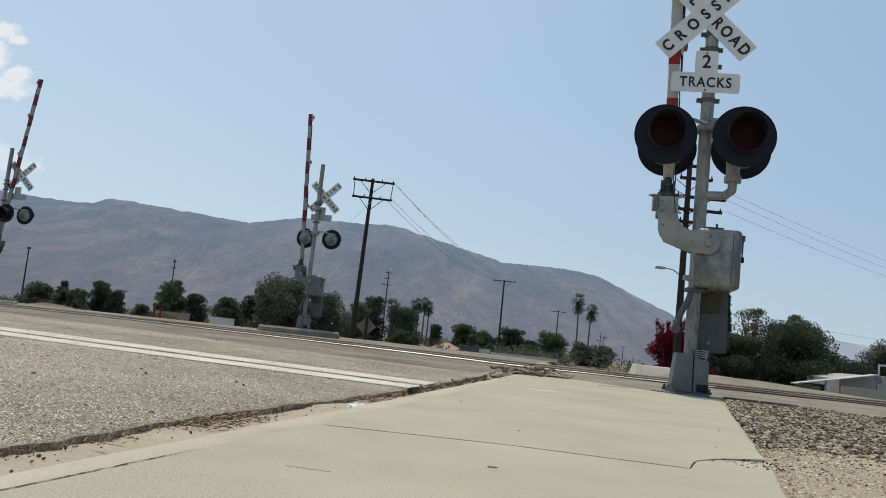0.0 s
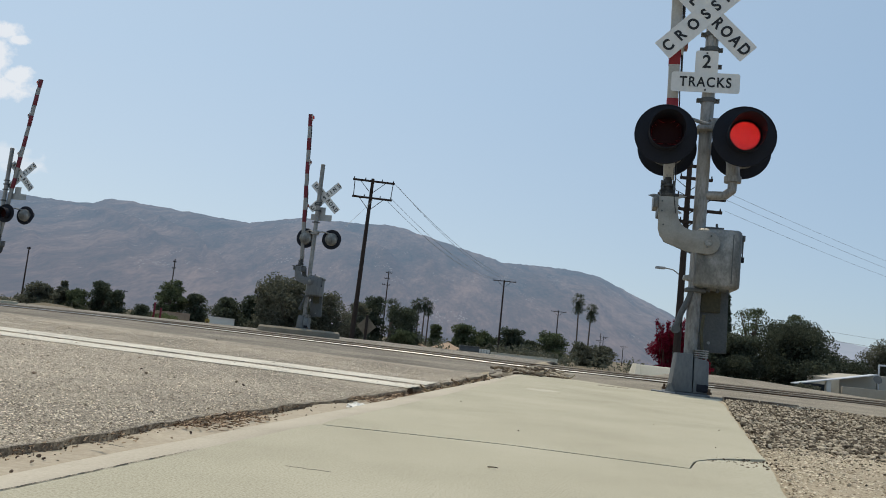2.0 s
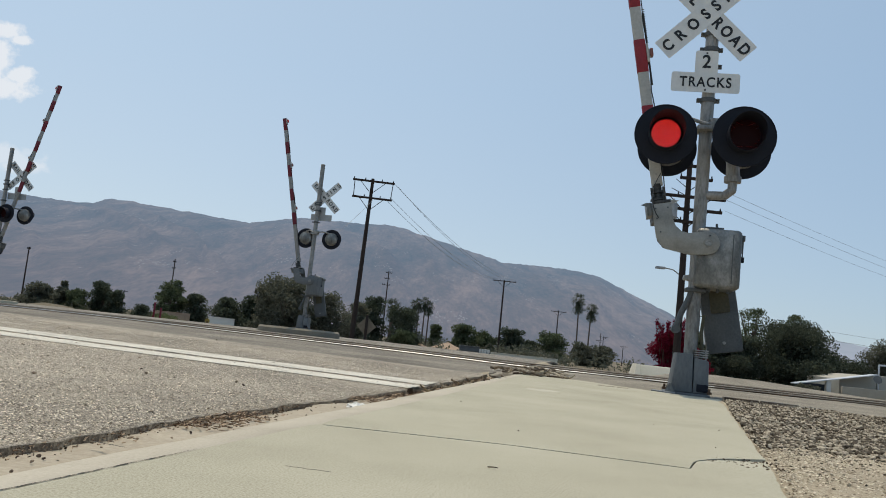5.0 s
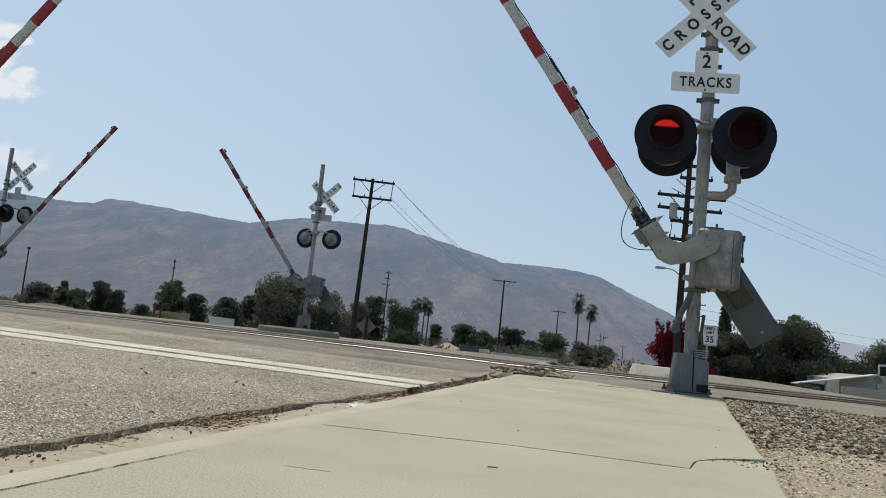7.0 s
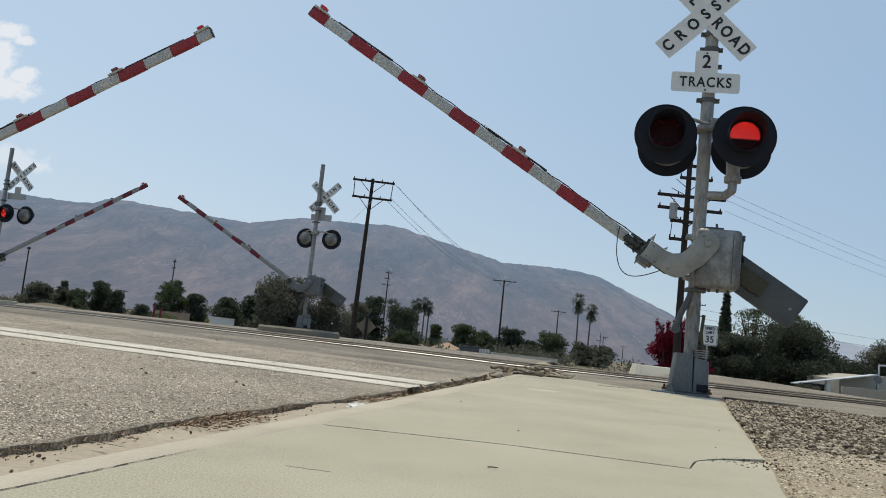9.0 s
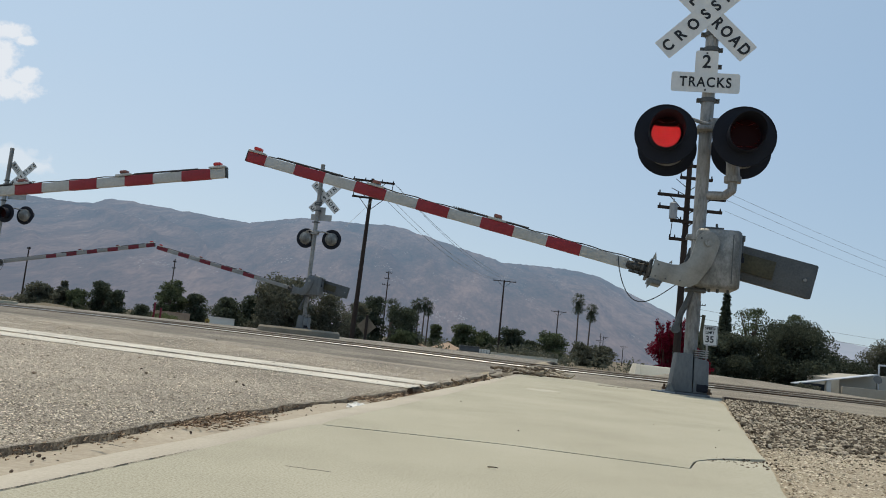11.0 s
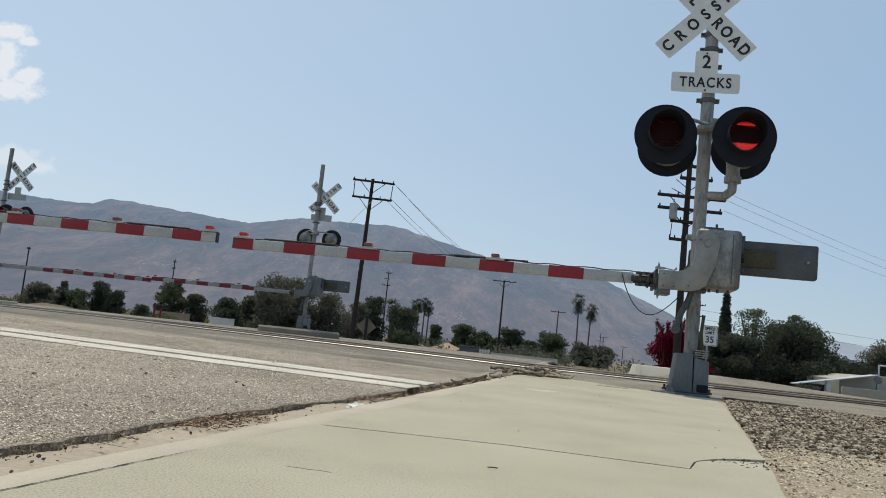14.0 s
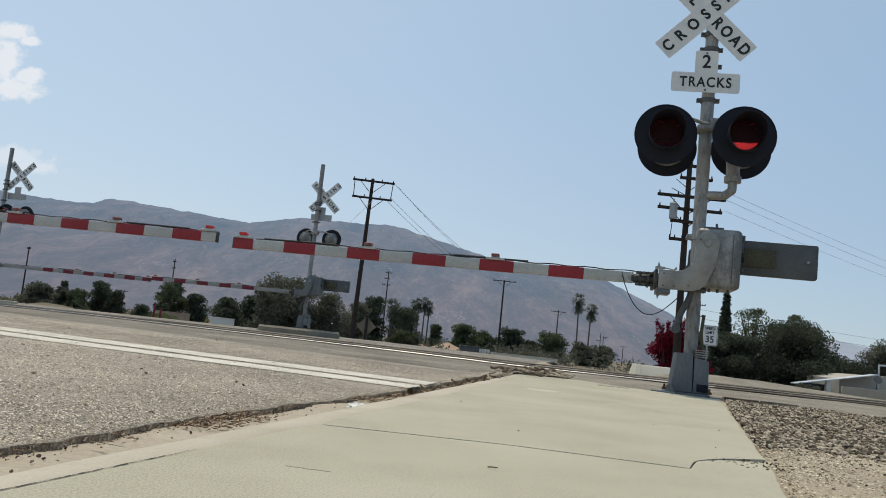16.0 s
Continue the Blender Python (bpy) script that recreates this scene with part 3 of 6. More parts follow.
def lamp_meshes():
    # background disc, seen from the front, with a rolled rim
    bm = bmesh.new()
    tube(bm, (0, 0.0, 0), (0, 0.006, 0), 0.305, n=48)
    for i in range(48):
        a, b = 2 * math.pi * i / 48, 2 * math.pi * (i + 1) / 48
        tube(bm, (0.303 * math.cos(a), 0.002, 0.303 * math.sin(a)), (0.303 * math.cos(b), 0.002, 0.303 * math.sin(b)), 0.007, n=6, caps=False)
    LAMP_ME["background"] = finish("background", bm, M_DARK)
    # hood: a tube that is long at the top and short below
    bm = bmesh.new()
    n = 40
    rings = []
    for i in range(n):
        a = 2 * math.pi * i / n
        depth = 0.14 + 0.16 * (0.5 + 0.5 * math.sin(a)) ** 1.2
        c, s = math.cos(a), math.sin(a)
        rings.append([bm.verts.new(p) for p in ((0.172 * c, 0.0, 0.172 * s), (0.178 * c, -depth, 0.178 * s), (0.172 * c, -depth, 0.172 * s), (0.166 * c, 0.0, 0.166 * s))])
    for i in range(n):
        p, q = rings[i], rings[(i + 1) % n]
        for k in range(3):
            bm.faces.new((p[k], q[k], q[k + 1], p[k + 1]))
    bmesh.ops.recalc_face_normals(bm, faces=bm.faces[:])
    LAMP_ME["hood"] = finish("hood", bm, M_DARK)
    # housing behind the disc
    bm = bmesh.new()
    tube(bm, (0, 0.006, 0), (0, 0.09, 0), 0.20, 0.19, n=32)
    tube(bm, (0, 0.09, 0), (0, 0.15, 0), 0.19, 0.10, n=32)
    LAMP_ME["housing"] = finish("housing", bm, M_ALU)


lamp_meshes()
ROTORS = {}


def signal_lamp(gate, name, m, key=None):
    body = part("signal_lamp", LAMP_ME["background"], M_DARK, gate, "round black signal lamp with a hood", m)
    part("hood", LAMP_ME["hood"], M_DARK, body)
    part("housing", LAMP_ME["housing"], M_ALU, body, "pale grey lamp housing")
    if key:
        ROTORS[key] = []
        for k in range(STRIPS):
            at = m @ pose(0, -0.022, -LENS_R + (k + 0.5) * 2 * LENS_R / STRIPS)
            strip = part("lens_strip", LENS_ME[k], M_LENS_ON, gate, "added turning strip of a round red lens", at)
            part("diodes", DIODE_ME[k], M_LED, strip, "bright red diodes")
            part("dark_face", DARK_ME[k], M_LENS_OFF, strip, "unlit dark red lens")
            ROTORS[key].append((strip, at))
    else:
        part("lens", DARK_LENS, M_LENS_OFF, body, "unlit dark red lens", pose(0, -0.014, 0))
    return body


def blade(gate, word_parts, m, two_sided=False):
    bm = bmesh.new()
    plate(bm, rounded(-0.61, -0.1145, 0.61, 0.1145, 0.012, 2), -0.0015, 0.0015)
    ob = part("crossbuck_blade", bm, M_SIGN, gate, "white crossbuck blade with black letters", m)
    for text, x in word_parts:
        words(text, 0.118, M_LETTER, ob, pose(x, -0.0035, 0), spacing=2.05 if len(text) > 5 else 1.42, bold=0.0055, narrow=0.86)
    return ob


ARMS, SLACK, WEIGHTS = {}, {}, {}


def crossing_gate(key, base, side, length, front, label, pivot_z, heights, mast_top, stripes_from_tip, px, lamp_xs, sign_x, buck_x):
    """A crossing gate. side: -1 when the arm reaches to -x of the gate's space, +1 to +x. front: its signals face -y."""
    g = thing("crossing_gate", pose(*base, 0, 0, TURN), label, "crossing gate", "crossing gates")
    lamp_z, sign_z, buck_z = heights
    # mast
    bm = bmesh.new()
    tube(bm, (0, 0, 0.30), (0, 0, mast_top), 0.066, n=24)
    tube(bm, (0, 0, mast_top), (0, 0, mast_top + 0.03), 0.074, 0.06, n=24)
    part("mast", bm, M_GALV, g, "galvanised steel mast")
    # base: two steel halves round the mast and a vented box beside it
    bm = bmesh.new()
    plate(bm, [(-0.19, 0.02), (0.02, 0.02), (0.01, 0.40), (-0.145, 0.40)], -0.17, 0.17, 0.01)
    part("base_cover", bm, M_COVER, g, "blue grey steel base cover")
    bm = bmesh.new()
    plate(bm, [(0.027, 0.02), (0.175, 0.02), (0.165, 0.34), (0.022, 0.37)], -0.16, 0.15, 0.012)
    part("junction_box", bm, M_COVER, g, "blue grey steel junction box")
    bm = bmesh.new()
    box(bm, (0.06, -0.172, 0.035), (0.17, -0.15, 0.11), 0.004)
    part("vent", bm, M_DARK, g, "dark vent opening")
    bm = bmesh.new()
    box(bm, (-0.235, -0.19, -0.02), (0.19, 0.19, 0.016), 0.006)
    part("base_plate", bm, M_COVER, g)
    for bx, by in ((-0.213, -0.16), (0.182, -0.165), (-0.213, 0.16), (0.182, 0.165)):
        bm = bmesh.new()
        tube(bm, (bx, by, 0.02), (bx, by, 0.075), 0.013, n=6)
        tube(bm, (bx, by, 0.02), (bx, by, 0.045), 0.026, n=6)
        part("bolt", bm, M_RUST, g, "rusty anchor bolt")
    # conduit looping out of the box to the mechanism
    bm = bmesh.new()
    pipe(bm, [(0.10, -0.02, 0.35), (0.11, -0.03, 0.45), (0.085, -0.05, 0.62), (0.10, -0.06, 0.8)], 0.017)
    part("conduit", bm, M_WORN, g, "dark flexible conduit")
    bm = bmesh.new()
    for k in range(4):
        box(bm, (0.03, -0.12, 0.37 + 0.022 * k), (0.16, 0.10, 0.382 + 0.022 * k), 0.003)
    part("terminal_stack", bm, M_GALV, g, "stack of grey terminal plates")
    # mechanism box
    py = -0.227
    bm = bmesh.new()
    box(bm, (px - 0.10 if side < 0 else px - 0.34, -0.19, pivot_z - 0.44), (px + 0.34 if side < 0 else px + 0.10, 0.26, pivot_z + 0.16), 0.045, seg=3)
    # beyond the tracks a darker colour stands in for the box's backlit side
    part("mechanism_box", bm, M_ALU if front else M_COVER, g, "dented cast metal mechanism box")
    bm = bmesh.new()
    bx0 = px + (0.335 if side < 0 else -0.375)
    box(bm, (bx0, -0.12, pivot_z + 0.06), (bx0 + 0.04, 0.2, pivot_z + 0.12), 0.006)
    box(bm, (bx0, -0.1, pivot_z - 0.06), (bx0 + 0.03, -0.06, pivot_z + 0.06), 0.004)
    part("latch", bm, M_STEEL, g, "steel door latch")
    bm = bmesh.new()
    tube(bm, (bx0 + 0.02, -0.11, pivot_z - 0.06), (bx0 + 0.02, -0.11, pivot_z - 0.10), 0.006, n=6)
    box(bm, (bx0 + 0.002, -0.125, pivot_z - 0.155), (bx0 + 0.038, -0.1, pivot_z - 0.10), 0.005)
    part("padlock", bm, M_DARK, g, "small dark padlock")
    for k in (0.06, 0.14, 0.24):
        bm = bmesh.new()
        tube(bm, (px - side * k, -0.1, pivot_z - 0.475), (px - side * k, -0.1, pivot_z - 0.43), 0.014, n=8)
        part("drain_bolt", bm, M_STEEL, g)
    bm = bmesh.new()
    lx = px - side * 0.25
    box(bm, (lx - 0.004, -0.1935, pivot_z - 0.38), (lx + 0.004, -0.186, pivot_z + 0.11))
    part("door_seam", bm, M_STEEL, g, "seam of the mechanism door")
    bm = bmesh.new()
    lx = px - 0.02 if side < 0 else px - 0.16
    box(bm, (lx, -0.14, pivot_z + 0.155), (lx + 0.18, 0.02, pivot_z + 0.18), 0.005)
    tube(bm, (lx + 0.12, -0.06, pivot_z + 0.18), (lx + 0.12, -0.06, pivot_z + 0.225), 0.012, n=8)
    part("lid_hinge", bm, M_STEEL, g)
    for zz in (pivot_z + 0.08, pivot_z - 0.34):
        bm = bmesh.new()
        tube(bm, (0, 0, zz - 0.03), (0, 0, zz + 0.03), 0.085, n=18)
        box(bm, (-0.12, -0.045, zz - 0.025), (0.12, 0.045, zz + 0.025), 0.006)
        tube(bm, (-0.11, -0.06, zz), (-0.11, 0.06, zz), 0.012, n=8)
        part("mast_clamp", bm, M_GALV, g)
    # buffer spring lever hanging on the arm side of the mast
    bm = bmesh.new()
    pipe(bm, [(side * 0.03, -0.05, pivot_z - 0.45), (side * 0.06, -0.05, pivot_z - 0.56), (side * 0.12, -0.05, pivot_z - 0.70), (side * 0.16, -0.05, pivot_z - 0.84)], 0.030)
    tube(bm, (side * 0.165, -0.09, pivot_z - 0.87), (side * 0.165, 0.0, pivot_z - 0.87), 0.043, n=14)
    box(bm, (-0.10, -0.10, pivot_z - 0.485), (0.10, 0.02, pivot_z - 0.445), 0.008)
    part("buffer_lever", bm, M_STEEL, g, "dark steel buffer lever")
    # signal lamps on a cross arm
    for lx2, dz, k in ((lamp_xs[0], -0.02, "L"), (lamp_xs[1], 0.0, "R")):
        lit = key + k if (front or (key == "far_left" and k == "L")) else None
        toward = pose(lx2, -0.30, lamp_z + dz)
        away = pose(lx2 + 0.07, 0.26, lamp_z + dz, 0, 0, 180)
        if front:
            signal_lamp(g, "front", toward, lit)
            signal_lamp(g, "back", away)
        elif lit:
            signal_lamp(g, "front", toward, lit)
        else:
            signal_lamp(g, "back", pose(lx2, 0.05, lamp_z + dz, 0, 0, 180))
    bm = bmesh.new()
    pipe(bm, [(lamp_xs[0], -0.05, lamp_z + 0.17), (min(-0.1, lamp_xs[0] * 0.5), -0.1, lamp_z + 0.22), (0.0, -0.11, lamp_z + 0.16), (lamp_xs[1] * 0.5, -0.1, lamp_z + 0.20), (lamp_xs[1], -0.05, lamp_z + 0.16)], 0.02)
    box(bm, (-0.1, -0.13, lamp_z + 0.10), (0.1, 0.1, lamp_z + 0.15), 0.01)
    box(bm, (0.02, -0.13, lamp_z + 0.12), (0.15, 0.0, lamp_z + 0.23), 0.02)
    part("cross_arm", bm, M_GALV, g, "grey cross arm with clamps")
    if front:
        bm = bmesh.new()
        pipe(bm, [(0.0, 0, lamp_z - 0.56), (0.22, -0.04, lamp_z - 0.56), (0.29, -0.05, lamp_z - 0.50), (0.29, -0.05, lamp_z - 0.36)], 0.045, n=14)
        tube(bm, (0.29, -0.05, lamp_z - 0.42), (0.29, -0.05, lamp_z - 0.36), 0.085, n=18)
        tube(bm, (0.29, -0.05, lamp_z - 0.36), (0.27, -0.05, lamp_z - 0.02), 0.07, 0.055, n=18)
        part("elbow_conduit", bm, M_GALV, g, "grey elbow conduit and junction fitting")
    # signs
    face = -0.085 if front else 0.085
    if front:
        bm = bmesh.new()
        pts = arc(0.318, -0.085, 0.025, -90, 0, 4) + arc(0.318, 0.075, 0.025, 0, 90, 4) + [(0.115, 0.10)] + arc(0.09, 0.31, 0.025, 0, 90, 4) + arc(-0.09, 0.31, 0.025, 90, 180, 4) + [(-0.115, 0.10)] + arc(-0.318, 0.075, 0.025, 90, 180, 4) + arc(-0.318, -0.085, 0.025, 180, 270, 4)
        plate(bm, pts, -0.0015, 0.0015)
        sg = part("track_count_sign", bm, M_SIGN, g, "white inverted T sign reading 2 TRACKS", pose(sign_x, face - 0.01, sign_z))
        words("TRACKS", 0.106, M_LETTER, sg, pose(0, -0.0035, -0.006), spacing=1.2, bold=0.003, narrow=0.84)
        words("2", 0.14, M_LETTER, sg, pose(0, -0.0035, 0.212), bold=0.0035, narrow=0.95)
        for sx, sz in ((0, -0.085), (0, 0.31)):
            bm = bmesh.new()
            tube(bm, (sx, -0.008, sz), (sx, 0.0, sz), 0.011, n=8)
            part("bolt", bm, M_STEEL, sg)
    else:
        bm = bmesh.new()
        box(bm, (sign_x - 0.34, 0.085, sign_z - 0.1), (sign_x + 0.34, 0.088, sign_z + 0.1))
        box(bm, (sign_x - 0.115, 0.0855, sign_z + 0.1), (sign_x + 0.115, 0.0885, sign_z + 0.33))
        part("track_count_sign", bm, M_SIGNBACK, g, "bare metal back of a sign")
    cy = face - 0.004 if front else 0.092
    bxo = buck_x
    blade(g, (("CROSSING", 0.022),), pose(bxo, cy - 0.006, buck_z, 0, -44.5, 0))
    blade(g, (("RAIL", -0.35), ("ROAD", 0.35)), pose(bxo, cy + 0.002, buck_z, 0, 44.5, 0))
    for zz in (sign_z - 0.17, sign_z + 0.38, buck_z - 0.2, sign_z + 0.2):
        bm = bmesh.new()
        tube(bm, (0, 0, zz - 0.022), (0, 0, zz + 0.022), 0.078, n=18)
        box(bm, (-0.115, -0.02, zz - 0.018), (0.115, 0.02, zz - 0.004))
        box(bm, (-0.115, -0.02, zz + 0.006), (0.115, 0.02, zz + 0.02))
        part("band_clamp", bm, M_STEEL, g)
    # the arm: bracket, boom, stripes, lamps, counterweight, all turning about the pivot
    shape = [(0.115, -0.02), (0.12, -0.17), (0.145, -0.235), (0.205, -0.285), (0.27, -0.302), (0.45, -0.302), (0.45, -0.495), (0.12, -0.49), (0.05, -0.47), (-0.01, -0.42), (-0.095, -0.2), (-0.115, -0.02)]
    top = arc(0, 0, 0.115, 170, 10, 10)
    pts = [(side * a, z) for a, z in shape + top]
    if side > 0:
        pts = pts[::-1]
    bm = bmesh.new()
    plate(bm, pts, -0.012, 0.012, 0.003)
    # the far bracket is darkened in colour too, for its side in shade
    bracket = part("arm_bracket", bm, M_BRACKET if front else M_COVER, g, "curved grey arm bracket plate", pose(px, py, pivot_z))
    for k in range(5):
        bm = bmesh.new()
        ba, bz = ((0.07, 0.03), (0.40, -0.34), (0.40, -0.46), (0.30, -0.46), (0.16, -0.44))[k]
        tube(bm, (side * ba, -0.02, bz), (side * ba, -0.01, bz), 0.009, n=6)
        part("plate_bolt", bm, M_STEEL, bracket)
    bm = bmesh.new()
    tube(bm, (0, -0.016, 0), (0, -0.011, 0), 0.045, n=24)
    part("pivot_ring", bm, M_BRACKET, bracket)
    bm = bmesh.new()
    tube(bm, (0, -0.03, 0), (0, -0.01, 0), 0.035, n=6)
    tube(bm, (0, -0.018, 0), (0, 0.5, 0), 0.028, n=16)
    part("pivot_shaft", bm, M_ALU, bracket)
    bm = bmesh.new()
    plate(bm, [(side * a, z) for a, z in ([(0.115, -0.02), (0.12, -0.17), (0.205, -0.285), (0.45, -0.302), (0.45, -0.435), (0.14, -0.43), (0.06, -0.38), (-0.09, 0.0), (0, 0.10)][::side])], 0.50, 0.52, 0.003)
    part("rear_bracket", bm, M_STEEL, bracket, "shaded rear arm bracket plate")
    bm = bmesh.new()
    box(bm, (min(side * 0.30, side * 0.44), 0.02, -0.48), (max(side * 0.30, side * 0.44), 0.5, -0.32), 0.01)
    part("spacer", bm, M_STEEL, bracket)
    bm = bmesh.new()
    for a0, a1, h in ((0.485, 0.525, 0.062), (0.525, 0.548, 0.085), (0.548, 0.60, 0.055), (0.60, 0.625, 0.074), (0.625, 0.70, 0.048)):
        tube(bm, (side * a0, 0.26, -0.39), (side * a1, 0.26, -0.39), h, h * 0.94, n=12)
    box(bm, (min(side * 0.455, side * 0.485), 0.0, -0.48), (max(side * 0.455, side * 0.485), 0.50, -0.30), 0.004)
    for bz in (-0.33, -0.45):
        box(bm, (min(side * 0.47, side * 0.66), 0.20, bz - 0.014), (max(side * 0.47, side * 0.66), 0.225, bz + 0.014), 0.004)
    part("breakaway_clamp", bm, M_CLAMP, bracket, "dark greasy breakaway clamp")
    for ba, bz in ((0.50, -0.33), (0.575, -0.33), (0.50, -0.45), (0.575, -0.45), (0.64, -0.45)):
        bm = bmesh.new()
        tube(bm, (side * ba, 0.18, bz), (side * ba, 0.215, bz), 0.016, n=6)
        tube(bm, (side * ba, 0.165, bz), (side * ba, 0.18, bz), 0.008, n=6)
        part("clamp_bolt", bm, M_STEEL, bracket)
    bm = bmesh.new()
    box(bm, (min(side * 0.33, side * 0.465), -0.03, -0.545), (max(side * 0.33, side * 0.465), 0.2, -0.497), 0.004)
    plate(bm, [(side * a, z) for a, z in ([(0.425, -0.54), (0.468, -0.54), (0.45, -0.605)][::-side])], -0.03, -0.022)
    part("shear_plate", bm, M_ALU, bracket)
    bm = bmesh.new()
    plate(bm, [(side * a, z) for a, z in ([(0.43, -0.30), (0.474, -0.30), (0.456, -0.222)][::-side])], -0.015, -0.004)
    part("stop_tab", bm, M_BRACKET, bracket)
    bm = bmesh.new()
    plate(bm, [(side * a, z) for a, z in ([(0.275, -0.295), (0.31, -0.30), (0.285, -0.262)][::-side])], -0.012, 0.0)
    part("stop_tab", bm, M_BRACKET, bracket)
    boom0, half, BZ = 0.68, 0.056, -0.385
    bm = bmesh.new()
    lo, hi = sorted((side * boom0, side * length))
    box(bm, (lo, 0.23, BZ - half), (hi, 0.285, BZ + half), 0.006)
    # far booms and their bands use colours darkened as if backlit
    part("boom", bm, M_ARM_WHITE if front else M_DIMMED_WHITE, bracket, "white reflective gate boom" if front else "gate boom in white dimmed for backlight")
    bm = bmesh.new()
    lo, hi = sorted((side * (length - 0.004), side * (length + 0.012)))
    box(bm, (lo, 0.226, BZ - half - 0.004), (hi, 0.289, BZ + half + 0.004), 0.003)
    part("end_cap", bm, M_CLAMP, bracket, "dark cap on the boom's tip")
    for ba, bz in ((0.72, 0.02), (0.72, -0.02), (0.80, 0.0)):
        bm = bmesh.new()
        tube(bm, (side * ba, 0.218, BZ + bz), (side * ba, 0.23, BZ + bz), 0.011, n=8)
        part("boom_bolt", bm, M_SIGNBACK, bracket)
    for a0, a1 in stripes_from_tip:
        bm = bmesh.new()
        lo, hi = sorted((side * (length - a0), side * (length - a1)))
        box(bm, (lo, 0.227, BZ - half - 0.003), (hi, 0.288, BZ + half + 0.003), 0.004)
        part("red_band", bm, M_ARM_RED if front else M_DIMMED_RED, bracket, "faded red band on the boom")
    for d in ((0.10, 1.28, 2.62) if side > 0 else (0.10, 1.55, 2.95)):
        if length - d < 1.0:
            continue
        a = length - d
        bm = bmesh.new()
        box(bm, (side * a - 0.10, 0.21, BZ + half + 0.003), (side * a + 0.10, 0.305, BZ + half + 0.026), 0.004)
        box(bm, (side * a - 0.045, 0.23, BZ + half + 0.02), (side * a + 0.045, 0.29, BZ + half + 0.04), 0.006)
        part("lamp_base", bm, M_ARM_WHITE, bracket, "pale lamp base")
        bm = bmesh.new()
        box(bm, (side * a - 0.045, 0.215, BZ + half + 0.037), (side * a + 0.040, 0.30, BZ + half + 0.072), 0.01)
        glows = d < 0.2
        part("arm_lamp", bm, M_ARMLAMP if glows else M_DULLAMP, bracket, "small glowing red arm lamp" if glows else "small dull red arm lamp")
    # cable along the boom, with a coiled stretch
    bm = bmesh.new()
    zt = BZ + half + 0.012
    pts = [(side * (0.66 + (length - 0.9) * i / 40), 0.25, zt + 0.006 * math.sin(i * 1.7)) for i in range(41)]
    for p, q in zip(pts, pts[1:]):
        tube(bm, p, q, 0.006, n=6, caps=False)
    a0 = length - 2.45
    pts = [(side * (a0 - 0.011 * i / 2), 0.25 + 0.012 * math.cos(i * 1.3), zt + 0.01 + 0.012 * math.sin(i * 1.3)) for i in range(70)]
    for p, q in zip(pts, pts[1:]):
        tube(bm, p, q, 0.004, n=5, caps=False)
    tube(bm, (side * (length - 1.15), 0.25, zt + 0.008), (side * (length - 0.35), 0.25, zt + 0.004), 0.011, n=8)
    tube(bm, (side * (length - 3.3), 0.25, zt + 0.008), (side * (length - 2.5), 0.25, zt + 0.008), 0.011, n=8)
    part("lamp_cable", bm, M_RUBBER, bracket, "black coiled lamp cable")
    # counterweight
    bm = bmesh.new()
    out = rounded(-1.15, -0.235, -0.30, 0.12, 0.02, 3)
    plate(bm, [(side * a, z) for a, z in (out if side > 0 else out[::-1])], 0.42, 0.50, 0.004)
    weight = part("counterweight", bm, M_STEEL, g, "dark grey counterweight plates", pose(px, py, pivot_z))
    WEIGHTS[key] = weight
    bm = bmesh.new()
    out = rounded(-0.74, -0.15, -0.32, 0.04, 0.01, 2)
    plate(bm, [(side * a, z) for a, z in (out if side > 0 else out[::-1])], 0.395, 0.42, 0.003)
    part("weight_plate", bm, M_WORN, weight, "worn brown plate on the counterweight")
    for a, z in ((-1.05, -0.06), (-0.42, -0.19)):
        bm = bmesh.new()
        tube(bm, (side * a, 0.40, z), (side * a, 0.42, z), 0.016, n=8)
        part("weight_bolt", bm, M_ALU, weight)
    # slack cable from the boom's foot to the mechanism
    bm = bmesh.new()
    pts = [(-side * 0.62 * i / 16, 0, -0.34 * math.sin(math.pi * (i / 16) ** 0.8) - 0.16 * i / 16) for i in range(17)]
    pipe(bm, pts, 0.0048, 6)
    SLACK[key] = part("slack_cable", bm, M_RUBBER, g, "black slack cable", pose(px + side * 0.8, py + 0.2, pivot_z - 0.34))
    ARMS[key] = (bracket, px, py, pivot_z, side)
    return g


def bands(first, n, step=0.358):
    return [(first + 2 * step * i, first + 2 * step * i + step) for i in range(n)]


near_gate = crossing_gate("near_right", (2.585, 8.285, -0.005), -1, 5.07, True, "tall crossing gate with crossbuck, hooded red lamps and striped arm", 1.505, (2.59, 3.20, 3.945), 4.85, [(0, 0.23)] + bands(0.591, 5, 0.366), 0.065, (-0.425, 0.335), -0.05, -0.075)
crossing_gate("near_left", (-7.42, 10.238, 0.038), 1, 4.908, True, "crossing gate with striped arm on the opposite kerb", 1.556, (2.59, 3.20, 3.945), 4.85, bands(0.186, 6, 0.36), -0.025, (-0.38, 0.38), 0.0, 0.0)
crossing_gate("far_right", (-4.03, 25.4, 0.20), -1, 5.33, False, "crossing gate beyond the tracks on a raised island", 1.48, (2.835, 3.50, 4.15), 5.15, bands(0.0, 5, 0.385), 0.10, (-0.28, 0.55), 0.12, 0.17)
